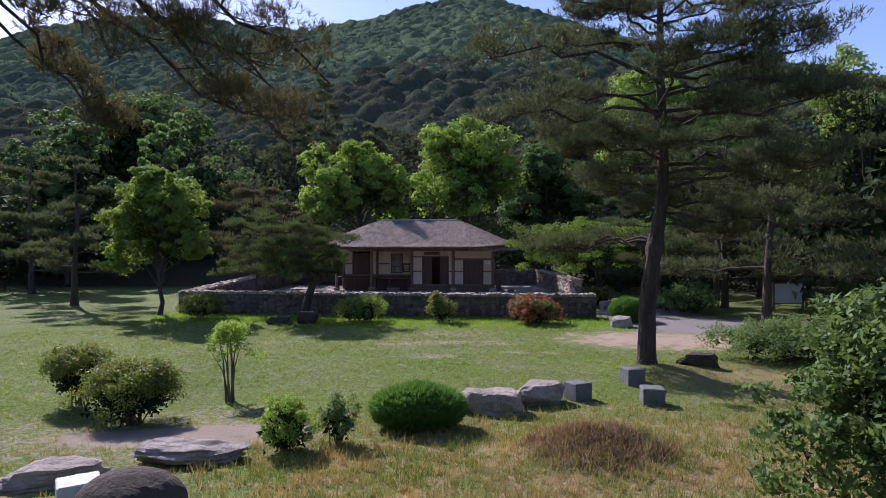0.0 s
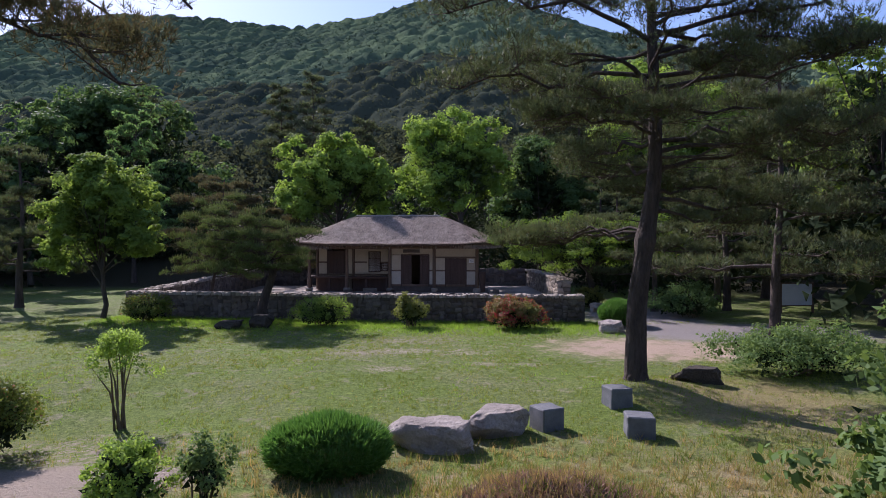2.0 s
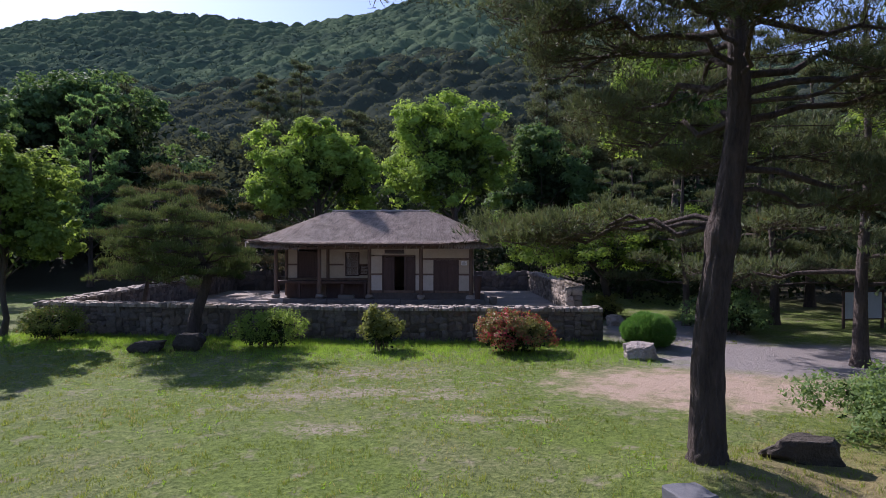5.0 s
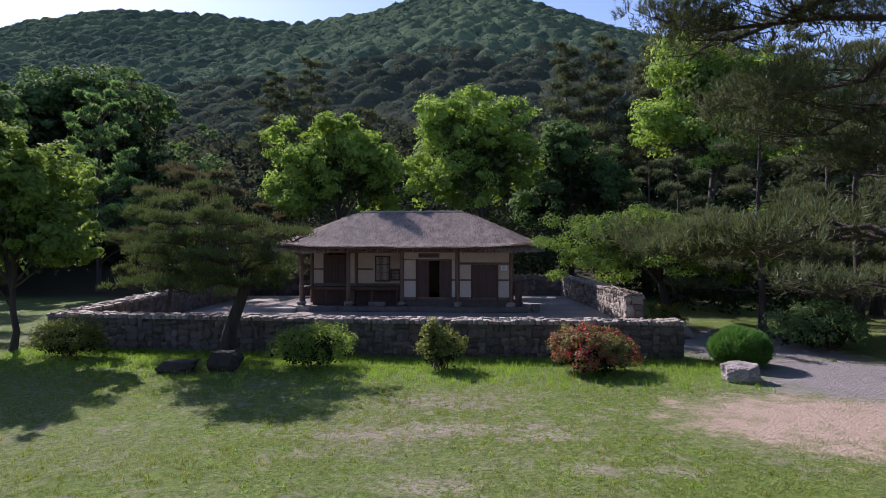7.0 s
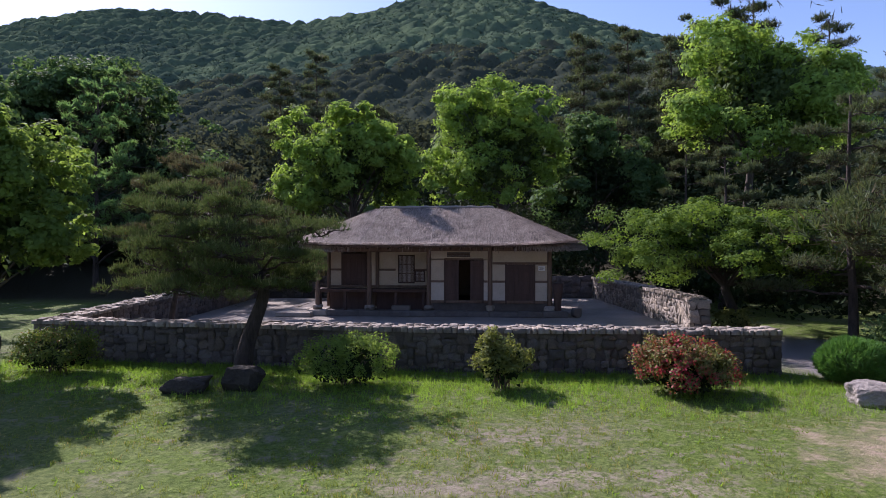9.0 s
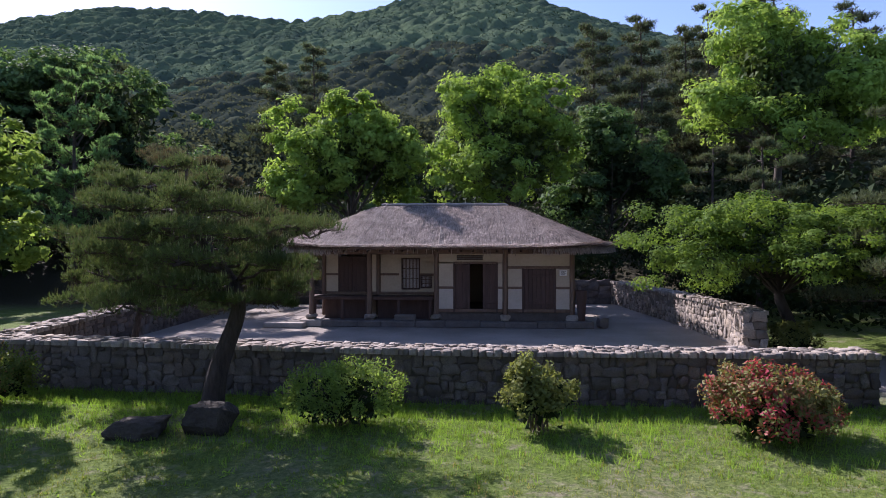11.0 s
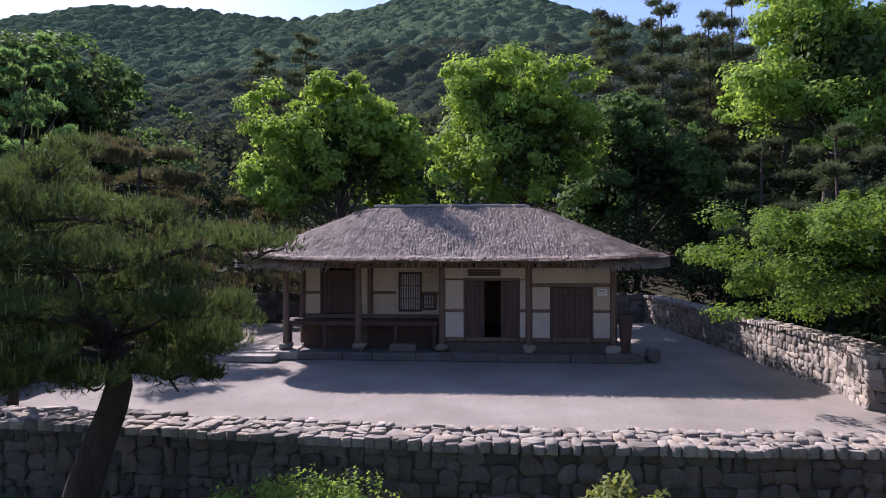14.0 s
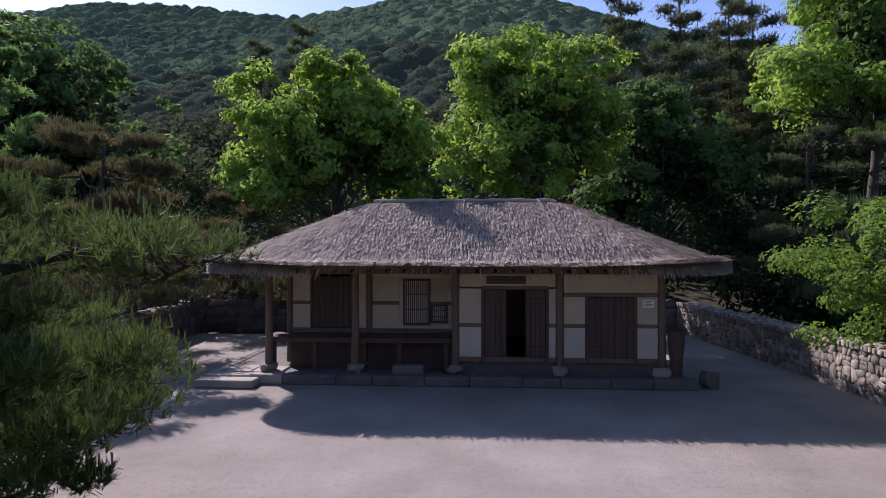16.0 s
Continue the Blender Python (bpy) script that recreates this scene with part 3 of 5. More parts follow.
def rock_bm(size, seed, subdivisions=3, rough=0.16, cuts=11, layers=0.0):
    """A boulder: a ball cut by chance planes, with a rough skin."""
    r = random.Random(seed)
    bm = bmesh.new()
    bmesh.ops.create_icosphere(bm, subdivisions=subdivisions, radius=0.5)
    planes = [(Vector((0, 0, 1)), 0.33), (Vector((0, 0, -1)), 0.36)] if cuts > 2 else []
    for _ in range(cuts):
        planes.append((Vector((r.gauss(0, 1), r.gauss(0, 1), r.gauss(0, 0.6))).normalized(), r.uniform(0.30, 0.43)))
    off = Vector((seed * 3.1, seed * 7.7, seed * 1.3))
    for v in bm.verts:
        p = v.co.copy()
        for n, d in planes:
            p -= n * max(0.0, p.dot(n) - d)
        p *= 1 + rough * (noise.noise(p * 4 + off) + 0.5 * noise.noise(p * 11 + off))
        if layers:
            p += Vector((p.x, p.y, 0)) * layers * noise.noise(Vector((p.x * 2.5, p.y * 2.5, p.z * 16)) + off) + Vector((0, 0, layers * 0.35 * noise.noise(Vector((p.x * 6, p.y * 6, 1)) + off)))
        v.co = Vector((p.x * size[0], p.y * size[1], p.z * size[2])) * 1.22
    return bm


for i, x in enumerate(POSTS):
    bm = rock_bm((0.46, 0.42, 0.3), 40 + i, 2, 0.08)
    bmesh.ops.translate(bm, verts=bm.verts, vec=(x, 0.0, 0.33))
    part("base_stone", bm, M_STONE, house)
    v, f = tube([(x, 0, 0.40), (x + 0.01, 0, 1.2), (x, 0.01, 2.0), (x, 0, 2.92)], (0.105, 0.1, 0.095, 0.095), 9)
    part("post", fast_mesh("post", v, f, M_WOOD, True), None, house, "round weathered timber post")
for x in (-4.75, -2.55):
    v, f = tube([(x, 1.0, 0.3), (x, 1.0, 2.92)], (0.085, 0.08), 9)
    part("post", fast_mesh("post", v, f, M_WOOD, True), None, house)
# beams under the eaves
hbox("eave_beam", [(-5.3, 5.1, -0.08, 0.1, 2.74, 2.93)], M_WOOD, 0.02)
hbox("inner_beam", [(-4.9, -0.1, 0.92, 1.08, 2.7, 2.9)], M_WOOD, 0.02)


def panel(x0, x1, z0, z1, y, material=M_PLASTER):
    return hbox("plaster_panel", [(x0, x1, y, y + 0.1, z0, z1)], material, 0.006)


def rail(x0, x1, z, y, h=0.09):
    return hbox("rail", [(x0, x1, y - 0.03, y + 0.12, z - h / 2, z + h / 2)], M_WOOD, 0.008)


def plank_door(x0, x1, z0, z1, y, n):
    d = hbox("door", [(x0, x1, y + 0.02, y + 0.05, z0, z1)], M_WOOD_DARK, 0.004, "dark weathered plank door leaf")
    w = (x1 - x0) / n
    for k in range(n):
        hbox("plank", [(x0 + k * w + 0.005, x0 + (k + 1) * w - 0.005, y - 0.015, y + 0.018, z0 + 0.01, z1 - 0.01)], M_WOOD_DARK, 0.004, "", d)
    for z in (z0 + 0.25, z1 - 0.25):
        hbox("batten", [(x0 + 0.03, x1 - 0.03, y - 0.035, y - 0.016, z - 0.04, z + 0.04)], M_WOOD_DARK, 0.004, "", d)
    return d


# front of the two closed bays
F = -0.03
panel(-0.06, 0.50, 1.50, 2.38, F), panel(-0.06, 0.50, 0.66, 1.42, F, M_PLASTER_PALE)
panel(-0.06, 2.34, 2.42, 2.74, F)
panel(2.16, 2.34, 1.50, 2.38, F), panel(2.16, 2.34, 0.66, 1.42, F, M_PLASTER_PALE)
panel(2.54, 3.07, 1.50, 2.18, F), panel(2.54, 3.07, 0.66, 1.42, F, M_PLASTER_PALE)
panel(4.32, 4.83, 1.50, 2.18, F), panel(4.32, 4.83, 0.66, 1.42, F, M_PLASTER_PALE)
panel(2.54, 4.83, 2.28, 2.74, F)
for x0, x1 in ((-0.06, 0.5), (2.16, 2.34), (2.54, 3.07), (4.32, 4.83)):
    rail(x0, x1, 1.46, F)
rail(-0.06, 2.34, 0.60, F, 0.12), rail(2.54, 4.83, 0.60, F, 0.12)
rail(0.5, 2.16, 2.40, F, 0.08), rail(2.54, 4.83, 2.23, F, 0.1)
hbox("door_frame", [(0.49, 0.57, F - 0.04, F + 0.12, 0.54, 2.38)], M_WOOD_DARK)
hbox("door_frame", [(2.09, 2.17, F - 0.04, F + 0.12, 0.54, 2.38)], M_WOOD_DARK)
plank_door(0.57, 1.12, 0.66, 2.35, F, 4)
plank_door(1.60, 2.09, 0.66, 2.35, F, 4)
hbox("door_frame", [(3.07, 3.15, F - 0.04, F + 0.12, 0.54, 2.18)], M_WOOD_DARK)
hbox("door_frame", [(4.25, 4.33, F - 0.04, F + 0.12, 0.54, 2.18)], M_WOOD_DARK)
plank_door(3.15, 4.25, 0.64, 2.17, F, 7)
vent = hbox("vent", [(0.62, 1.60, F - 0.012, F - 0.004, 2.50, 2.70)], M_INK)
for k in range(3):
    hbox("slat", [(0.62, 1.60, F - 0.05, F - 0.013, 2.51 + 0.065 * k, 2.545 + 0.065 * k)], M_WOOD_DARK, 0.004, "", vent)
notice = hbox("notice", [(4.46, 4.74, F - 0.022, F - 0.004, 1.92, 2.12)], M_PAPER, 0.003, "small paper notice with faded writing")
for k in range(4):
    hbox("text_bar", [(4.50, 4.70 - 0.04 * (k % 2), F - 0.026, F - 0.0225, 2.07 - 0.035 * k, 2.085 - 0.035 * k)], M_INK, 0, "", notice)
# recessed bays behind the porch
B = 0.98
panel(-4.66, -4.16, 1.95, 2.7, B), panel(-4.66, -4.16, 1.22, 1.87, B)
rail(-4.66, -4.16, 1.91, B), rail(-4.7, -0.1, 1.17, B, 0.1)
plank_door(-4.10, -3.08, 1.23, 2.62, B, 6)
hbox("door_frame", [(-4.17, -4.10, B - 0.03, B + 0.1, 1.2, 2.7)], M_WOOD_DARK)
hbox("door_frame", [(-3.08, -3.01, B - 0.03, B + 0.1, 1.2, 2.7)], M_WOOD_DARK)
panel(-3.01, -2.63, 1.22, 2.7, B)
panel(-2.46, -1.72, 1.95, 2.7, B), panel(-2.46, -1.72, 1.22, 1.87, B)
rail(-2.46, -1.72, 1.91, B)
panel(-1.72, -0.1, 2.57, 2.7, B), panel(-1.72, -1.62, 1.22, 2.57, B), panel(-0.88, -0.1, 1.92, 2.57, B)
panel(-0.4, -0.1, 1.22, 1.88, B), panel(-0.88, -0.4, 1.22, 1.36, B), panel(-1.62, -0.88, 1.22, 1.30, B)
rail(-0.88, -0.1, 1.9, B)


def lattice(x0, x1, z0, z1, y, bars, label):
    w = hbox("window", [(x0, x1, y + 0.06, y + 0.075, z0, z1)], M_PAPER, 0.002, label)
    fr = [(x0, x1, y - 0.04, y + 0.055, z1 - 0.05, z1), (x0, x1, y - 0.04, y + 0.055, z0, z0 + 0.05), (x0, x0 + 0.05, y - 0.038, y + 0.055, z0 + 0.05, z1 - 0.05), (x1 - 0.05, x1, y - 0.038, y + 0.055, z0 + 0.05, z1 - 0.05)]
    hbox("window_frame", fr, M_WOOD_DARK, 0.006, "", w)
    for k in range(bars):
        x = x0 + 0.05 + (k + 0.7) * (x1 - x0 - 0.1) / (bars + 0.4)
        hbox("bar", [(x - 0.012, x + 0.012, y + 0.0, y + 0.03, z0 + 0.05, z1 - 0.05)], M_WOOD, 0.003, "", w)
    for k in (1, 2):
        z = z0 + k * (z1 - z0) / 3
        hbox("crossbar", [(x0 + 0.05, x1 - 0.05, y + 0.032, y + 0.05, z - 0.012, z + 0.012)], M_WOOD, 0.003, "", w)


lattice(-1.62, -0.88, 1.32, 2.56, B, 11, "tall window with close upright wooden bars")
lattice(-0.86, -0.42, 1.37, 1.88, B, 6, "small barred wooden window")
# porch deck
deck = hbox("porch_deck", [(-5.0, -0.28, 0.02, 0.09, 0.98, 1.06), (-5.0, -0.28, 0.90, 0.96, 0.98, 1.06)], M_WOOD_DARK, 0.008, "raised plank porch deck")
for k in range(13):
    x = -5.12 + k * 0.372
    hbox("plank", [(x + 0.004, x + 0.366, -0.02, 0.96, 1.062, 1.10)], M_WOOD_DARK, 0.005, "", deck)
for x in (-4.9, -3.8, -2.85, -1.6, -0.4):
    hbox("deck_leg", [(x - 0.06, x + 0.06, 0.1, 0.22, 0.2, 0.98)], M_WOOD_DARK, 0.01, "", deck)
hbox("skirt_board", [(-4.6, -2.9, 0.60, 0.64, 0.2, 0.97)], M_WOOD_DARK, 0.006, "", deck)
hbox("skirt_board", [(-2.5, -0.3, 0.60, 0.64, 0.2, 0.97)], M_WOOD_DARK, 0.006, "", deck)
hbox("stepping_stone", [(-1.75, -0.95, -0.12, 0.2, 0.2, 0.42)], M_STONE, 0.03)
# closing walls, floor and loft
hbox("side_wall", [(-0.2, -0.08, 0.09, 1.0, 0.25, 2.75)], M_PLASTER, 0.006)
hbox("side_wall", [(-4.84, -4.7, 1.08, 4.6, 0.25, 2.9)], M_PLASTER, 0.006)
hbox("side_wall", [(4.84, 4.98, 0.1, 4.6, 0.25, 2.9)], M_PLASTER, 0.006)
hbox("back_wall", [(-4.84, 4.98, 4.6, 4.74, 0.25, 2.9)], M_PLASTER, 0.006)
hbox("inner_floor", [(-4.7, 4.84, 1.1, 4.6, 0.4, 0.5)], M_WOOD_DARK, 0.006)
hbox("inner_floor", [(-0.06, 4.84, 0.1, 1.08, 0.4, 0.5)], M_WOOD_DARK, 0.006)
hbox("sill_wall", [(-0.06, 4.83, 0.0, 0.1, 0.2, 0.54)], M_MORTAR, 0.006)
hbox("sill_wall", [(-4.7, -0.1, 1.0, 1.08, 0.2, 1.12)], M_PLASTER, 0.006)
hbox("loft_boards", [(-5.0, 5.0, 0.0, 4.74, 2.93, 2.98)], M_WOOD_DARK, 0.006)

# the roof: hipped, gently bellied thatch
RX0, RX1, RY0, RY1 = -6.32, 6.38, -1.08, 5.85
EZ, RZ, KX0, KX1, KY = 2.98, 4.84, -2.55, 2.55, 2.38


def eave_lift(x):
    """The eaves rise softly towards the corners."""
    return 0.15 * np.clip((np.abs(x) - 2.5) / 3.8, 0, 1) ** 2


def roof_point(x, y):
    """Height of the thatch over a place of the plan."""
    dx = np.maximum(np.maximum(KX0 - x, x - KX1), 0)
    sx = np.where(x < 0, KX0 - RX0, RX1 - KX1)
    sy = np.where(y < KY, KY - RY0, RY1 - KY)
    ty = np.abs(y - KY) / sy
    tx = dx / sx
    t = np.clip((tx ** 4.5 + ty ** 4.5) ** (1 / 4.5), 0, 1.0)
    rise = (1 - t) * 0.93 + (1 - t ** 2.0) * 0.07
    z = EZ + (RZ - EZ) * rise - 0.10 * np.exp(-(t / 0.07) ** 2)
    return z + 0.025 * waves(x, y, 2.2, 21) + eave_lift(x) * t


def outline(n):
    """The plan of the eaves: a rounded rectangle."""
    t = np.linspace(0, 2 * np.pi, n, endpoint=False)
    e = 0.085
    cx, cy, hx, hy = (RX0 + RX1) / 2, (RY0 + RY1) / 2, (RX1 - RX0) / 2, (RY1 - RY0) / 2
    x = cx + hx * np.sign(np.cos(t)) * np.abs(np.cos(t)) ** (2 * e)
    y = cy + hy * np.sign(np.sin(t)) * np.abs(np.sin(t)) ** (2 * e)
    return x, y


no = 260
ox, oy = outline(no)
levels = np.linspace(1, 0, 26)
ring_v = []
for k in levels:
    kx = np.clip(ox, KX0, KX1)
    x = kx + (ox - kx) * k
    y = KY + (oy - KY) * k
    ring_v.append(np.stack([x, y, roof_point(x, y)], -1))
under = []
for k, dz in ((0.985, -0.07), (0.93, -0.09), (0.55, 0.08)):
    kx = np.clip(ox, KX0, KX1)
    x, y = kx + (ox - kx) * k, KY + (oy - KY) * k
    under.append(np.stack([x, y, EZ + eave_lift(x) + dz + 0.02 * waves(x, y, 3.0, 8)], -1))
rings = under[::-1] + ring_v
V = np.concatenate(rings)
i, j = np.arange(len(rings) - 1)[:, None] * no, np.arange(no)[None]
k = (j + 1) % no
Fq = np.stack([i + j, i + k, i + no + k, i + no + j], -1).reshape(-1, 4)
roof = part("thatch_roof", fast_mesh("thatch_roof", V, Fq, M_STRAW, True), None, house, "weathered grey-brown straw thatch roof")
# stalks of straw lying down the slope
rng = np.random.default_rng(5)
n = 82000
x = rng.uniform(RX0, RX1, n)
y = np.where(rng.random(n) < 0.8, rng.uniform(RY0, KY + 0.1, n), rng.uniform(KY, RY1, n))
e = 0.06
gxr = (roof_point(x + e, y) - roof_point(x - e, y)) / (2 * e)
gyr = (roof_point(x, y + e) - roof_point(x, y - e)) / (2 * e)
down = unit(np.stack([-gxr, -gyr, np.zeros(n)], -1) + 1e-6)
turn = 0.1 * waves(x, y, 3.0, 61) + rng.normal(0, 0.075, n)
c, s = np.cos(turn), np.sin(turn)
down = np.stack([down[:, 0] * c - down[:, 1] * s, down[:, 0] * s + down[:, 1] * c, 0 * c], -1)
ln = rng.uniform(0.2, 0.55, n)
p0 = np.stack([x, y, roof_point(x, y) + rng.uniform(0.0, 0.02, n)], -1)
q = p0 + down * ln[:, None]
q[:, 2] = roof_point(q[:, 0], q[:, 1]) + 0.1 * rng.random(n) ** 2
inside = ((p0[:, 0] > RX0 + 0.1) & (p0[:, 0] < RX1 - 0.1) & (p0[:, 1] > RY0 + 0.05))
cxm, cym, hxm, hym = (RX0 + RX1) / 2, (RY0 + RY1) / 2, (RX1 - RX0) / 2, (RY1 - RY0) / 2
inside &= (np.abs((p0[:, 0] - cxm) / hxm) ** 11.5 + np.abs((p0[:, 1] - cym) / hym) ** 11.5) < 0.97
p0, q, down = p0[inside], q[inside], down[inside]
w = np.stack([-down[:, 1], down[:, 0], 0 * down[:, 0]], -1) * rng.uniform(0.005, 0.017, (len(p0), 1))
V = np.stack([p0, q + w, q - w], 1).reshape(-1, 3)
straw = part("straw", fast_mesh("straw", V, np.arange(len(V)).reshape(-1, 3), M_STALK), None, roof)
tagged(straw, kind="stuff")
# fringe of cut ends along the eaves
n = 12000
tt = rng.integers(0, no, n)
fr = rng.random(n)[:, None]
base_p = np.stack([ox, oy], -1)
ep = base_p[tt] * (1 - fr) + base_p[(tt + 1) % no] * fr
outw = unit(ep - np.stack([np.clip(ep[:, 0], KX0 - 1.5, KX1 + 1.5), np.full(n, KY)], -1))
st = np.stack([*(ep - outw * 0.12).T, EZ + eave_lift(ep[:, 0]) + rng.uniform(-0.12, 0.06, n)], -1)
en = np.stack([*(ep + outw * rng.uniform(0.0, 0.13, (n, 1))).T, EZ + eave_lift(ep[:, 0]) + -0.02 - 0.32 * rng.random(n) ** 1.5 + 0.05 * waves(ep[:, 0], ep[:, 1], 3.4, 62)], -1)
wd = np.stack([-outw[:, 1], outw[:, 0], 0 * outw[:, 0]], -1) * 0.008
V = np.stack([st - wd, st + wd, en + wd, en - wd], 1).reshape(-1, 3)
tagged(part("straw_fringe", fast_mesh("straw_fringe", V, np.arange(len(V)).reshape(-1, 4), M_STALK), None, roof), kind="stuff")
# ropes over the thatch, and the pole along the eave
for xa, xb in ((-2.35, -2.95), (0.0, 0.02), (2.1, 2.55)):
    yy = np.linspace(KY, RY0 + 0.12, 24)
    xx = np.linspace(xa, xb, 24)
    v, f = tube(np.stack([xx, yy, roof_point(xx, yy) + 0.075 + 0.012 * np.sin(yy * 11 + xa)], -1), 0.013, 5)
    part("rope", fast_mesh("rope", v, f, M_ROPE), None, roof, "pale straw rope")
xx = np.linspace(KX0 - 0.1, KX1 + 0.1, 40)
v, f = tube(np.stack([xx, np.full(40, KY), roof_point(xx, np.full(40, KY)) + 0.03 + 0.012 * np.sin(xx * 9)], -1), 0.07, 8)
part("ridge_roll", fast_mesh("ridge_roll", v, f, M_ROPE, True), None, roof, "pale bundled straw along the ridge")
for yk, x0, x1 in ((RY0 + 0.10, -5.5, 5.6),):
    xx = np.linspace(x0, x1, 60)
    v, f = tube(np.stack([xx, np.full(60, yk) + 0.01 * np.sin(xx * 3), roof_point(xx, np.full(60, yk)) + 0.02], -1), 0.02, 5)
    part("eave_pole", fast_mesh("eave_pole", v, f, M_ROPE), None, roof)
for x in np.arange(-5.2, 5.6, 0.43):
    v, f = tube([(x, -0.98, 2.84), (x, 0.2, 3.0), (x, 1.2, 3.3)], (0.04, 0.045, 0.045), 6)
    part("rafter", fast_mesh("rafter", v, f, M_WOOD), None, roof)

# ---- things by the house ----


def lathe(profile, sides=20):
    v, f = [], []
    for r, z in profile:
        t = np.linspace(0, 2 * np.pi, sides, endpoint=False)
        v.append(np.stack([r * np.cos(t), r * np.sin(t), np.full(sides, z)], -1))
    i, j = np.arange(len(profile) - 1)[:, None] * sides, np.arange(sides)[None]
    k = (j + 1) % sides
    return np.concatenate(v), np.stack([i + j, i + k, i + sides + k, i + sides + j], -1).reshape(-1, 4)


mortar = new("wooden_mortar", fast_mesh("wooden_mortar", *lathe([(0.001, 0), (0.12, 0), (0.13, 0.04), (0.15, 0.4), (0.195, 0.85), (0.215, 1.16), (0.20, 1.19), (0.175, 1.17), (0.12, 1.0), (0.001, 0.95)]), M_WOOD_DARK, True))
mortar.matrix_basis = pose(3.44, 36.55, 0.2)
tagged(mortar, "dark tapered wooden mortar standing beside the house", "mortar")
block = new("stone_block", bm_mesh("stone_block", rock_bm((0.5, 0.42, 0.45), 77, 3, 0.05), M_EDGE))
block.location = (4.2, 36.4, 0.2)
tagged(block, "dark squared stone beside the wooden mortar", "stone")


# ---- plants ----
def broadleaf(name, base, top, centre, radii, clumps, leaves, size, material, seed, label, bark=M_BARK_GREY, trunk_r=0.16, clump_r=0.13, up=0.4, shell=0.5, category="tree", spiky=0.0, group="", near=False, dense=1.0, lobes=0, inside=L_SHADED):
    """A tree: tapered trunk, limbs to the clumps, and a crown of single leaves with gaps and an uneven outline."""
    rng = np.random.default_rng(seed)
    base, centre, radii = np.array(base, float), np.array(centre, float), np.array(radii, float)
    root = thing(name, pose(*base), label, category, group)
    lobes = lobes or max(8, clumps // 19)
    ld = unit(rng.normal(size=(lobes, 3)))
    ld[:, 2] = np.where(ld[:, 2] < -0.6, -ld[:, 2], ld[:, 2])
    lc = ld * rng.uniform(min(shell, 0.7), 0.82, (lobes, 1)) * radii
    if spiky:
        lc *= 1 + spiky * rng.uniform(-0.3, 0.8, (lobes, 1))
    lr = rng.uniform(0.18, 0.42, lobes)
    pick = rng.integers(0, lobes, clumps)
    d = unit(rng.normal(size=(clumps, 3)) + np.array((0, 0, 0.35)))
    cc = centre - base + lc[pick] + d * (rng.uniform(0.55, 1.05, clumps) * lr[pick])[:, None] * radii
    cc[:, 2] = np.minimum(cc[:, 2], top - base[2] - 0.08 * radii[2])
    fork = (centre - base) * np.array((0.7, 0.7, 1)) - np.array((0, 0, radii[2] * 0.75))
    fork[2] = max(fork[2], 0.25 * (centre[2] - base[2]))
    mid = fork * 0.5 + np.append(rng.normal(0, 0.12, 2), 0)
    tubes = [tube([(0, 0, -0.15), (0, 0, 0.05), mid, fork, (fork + centre - base) / 2, (centre - base)], np.array((1.35, 1.1, 0.85, 0.75, 0.45, 0.15)) * trunk_r, 8)]
    for k in rng.choice(clumps, min(clumps, 26), replace=False):
        a = fork + (centre - base - fork) * rng.uniform(0, 0.8)
        m = (a + cc[k]) / 2 + rng.normal(0, 0.1, 3) * radii * 0.4 + np.array((0, 0, 0.06 * radii[2]))
        tubes.append(tube([a, m, cc[k]], np.array((0.32, 0.18, 0.05)) * trunk_r, 5))
    part("trunk", fast_mesh("trunk", *joined(tubes), bark, True), None, root)
    cr = clump_r * 0.8 * radii.mean() * rng.uniform(0.55, 1.5, clumps)
    leaves = int(leaves * 1.15)
    ld2 = unit(rng.normal(size=(clumps, leaves, 3)) + np.array((0, 0, 0.35)))
    pos = cc[:, None] + ld2 * (cr[:, None] * rng.uniform(0.45, 1.1, (clumps, leaves)))[..., None] * np.array((1, 1, 0.62))
    face = ld2 + 0.7 * d[:, None]
    leaf_shape = leaf_quads if near else leaf_tris
    # Darker leaves within the crown paint the shade between its lobes.
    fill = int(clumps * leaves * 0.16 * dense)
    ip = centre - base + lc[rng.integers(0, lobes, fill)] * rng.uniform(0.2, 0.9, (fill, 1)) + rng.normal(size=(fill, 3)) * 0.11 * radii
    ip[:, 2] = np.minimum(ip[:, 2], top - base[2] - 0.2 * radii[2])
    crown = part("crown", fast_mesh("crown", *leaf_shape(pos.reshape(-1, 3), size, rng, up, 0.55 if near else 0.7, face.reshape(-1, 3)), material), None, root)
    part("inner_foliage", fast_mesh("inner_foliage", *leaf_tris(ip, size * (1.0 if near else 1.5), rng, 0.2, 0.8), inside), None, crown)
    return root


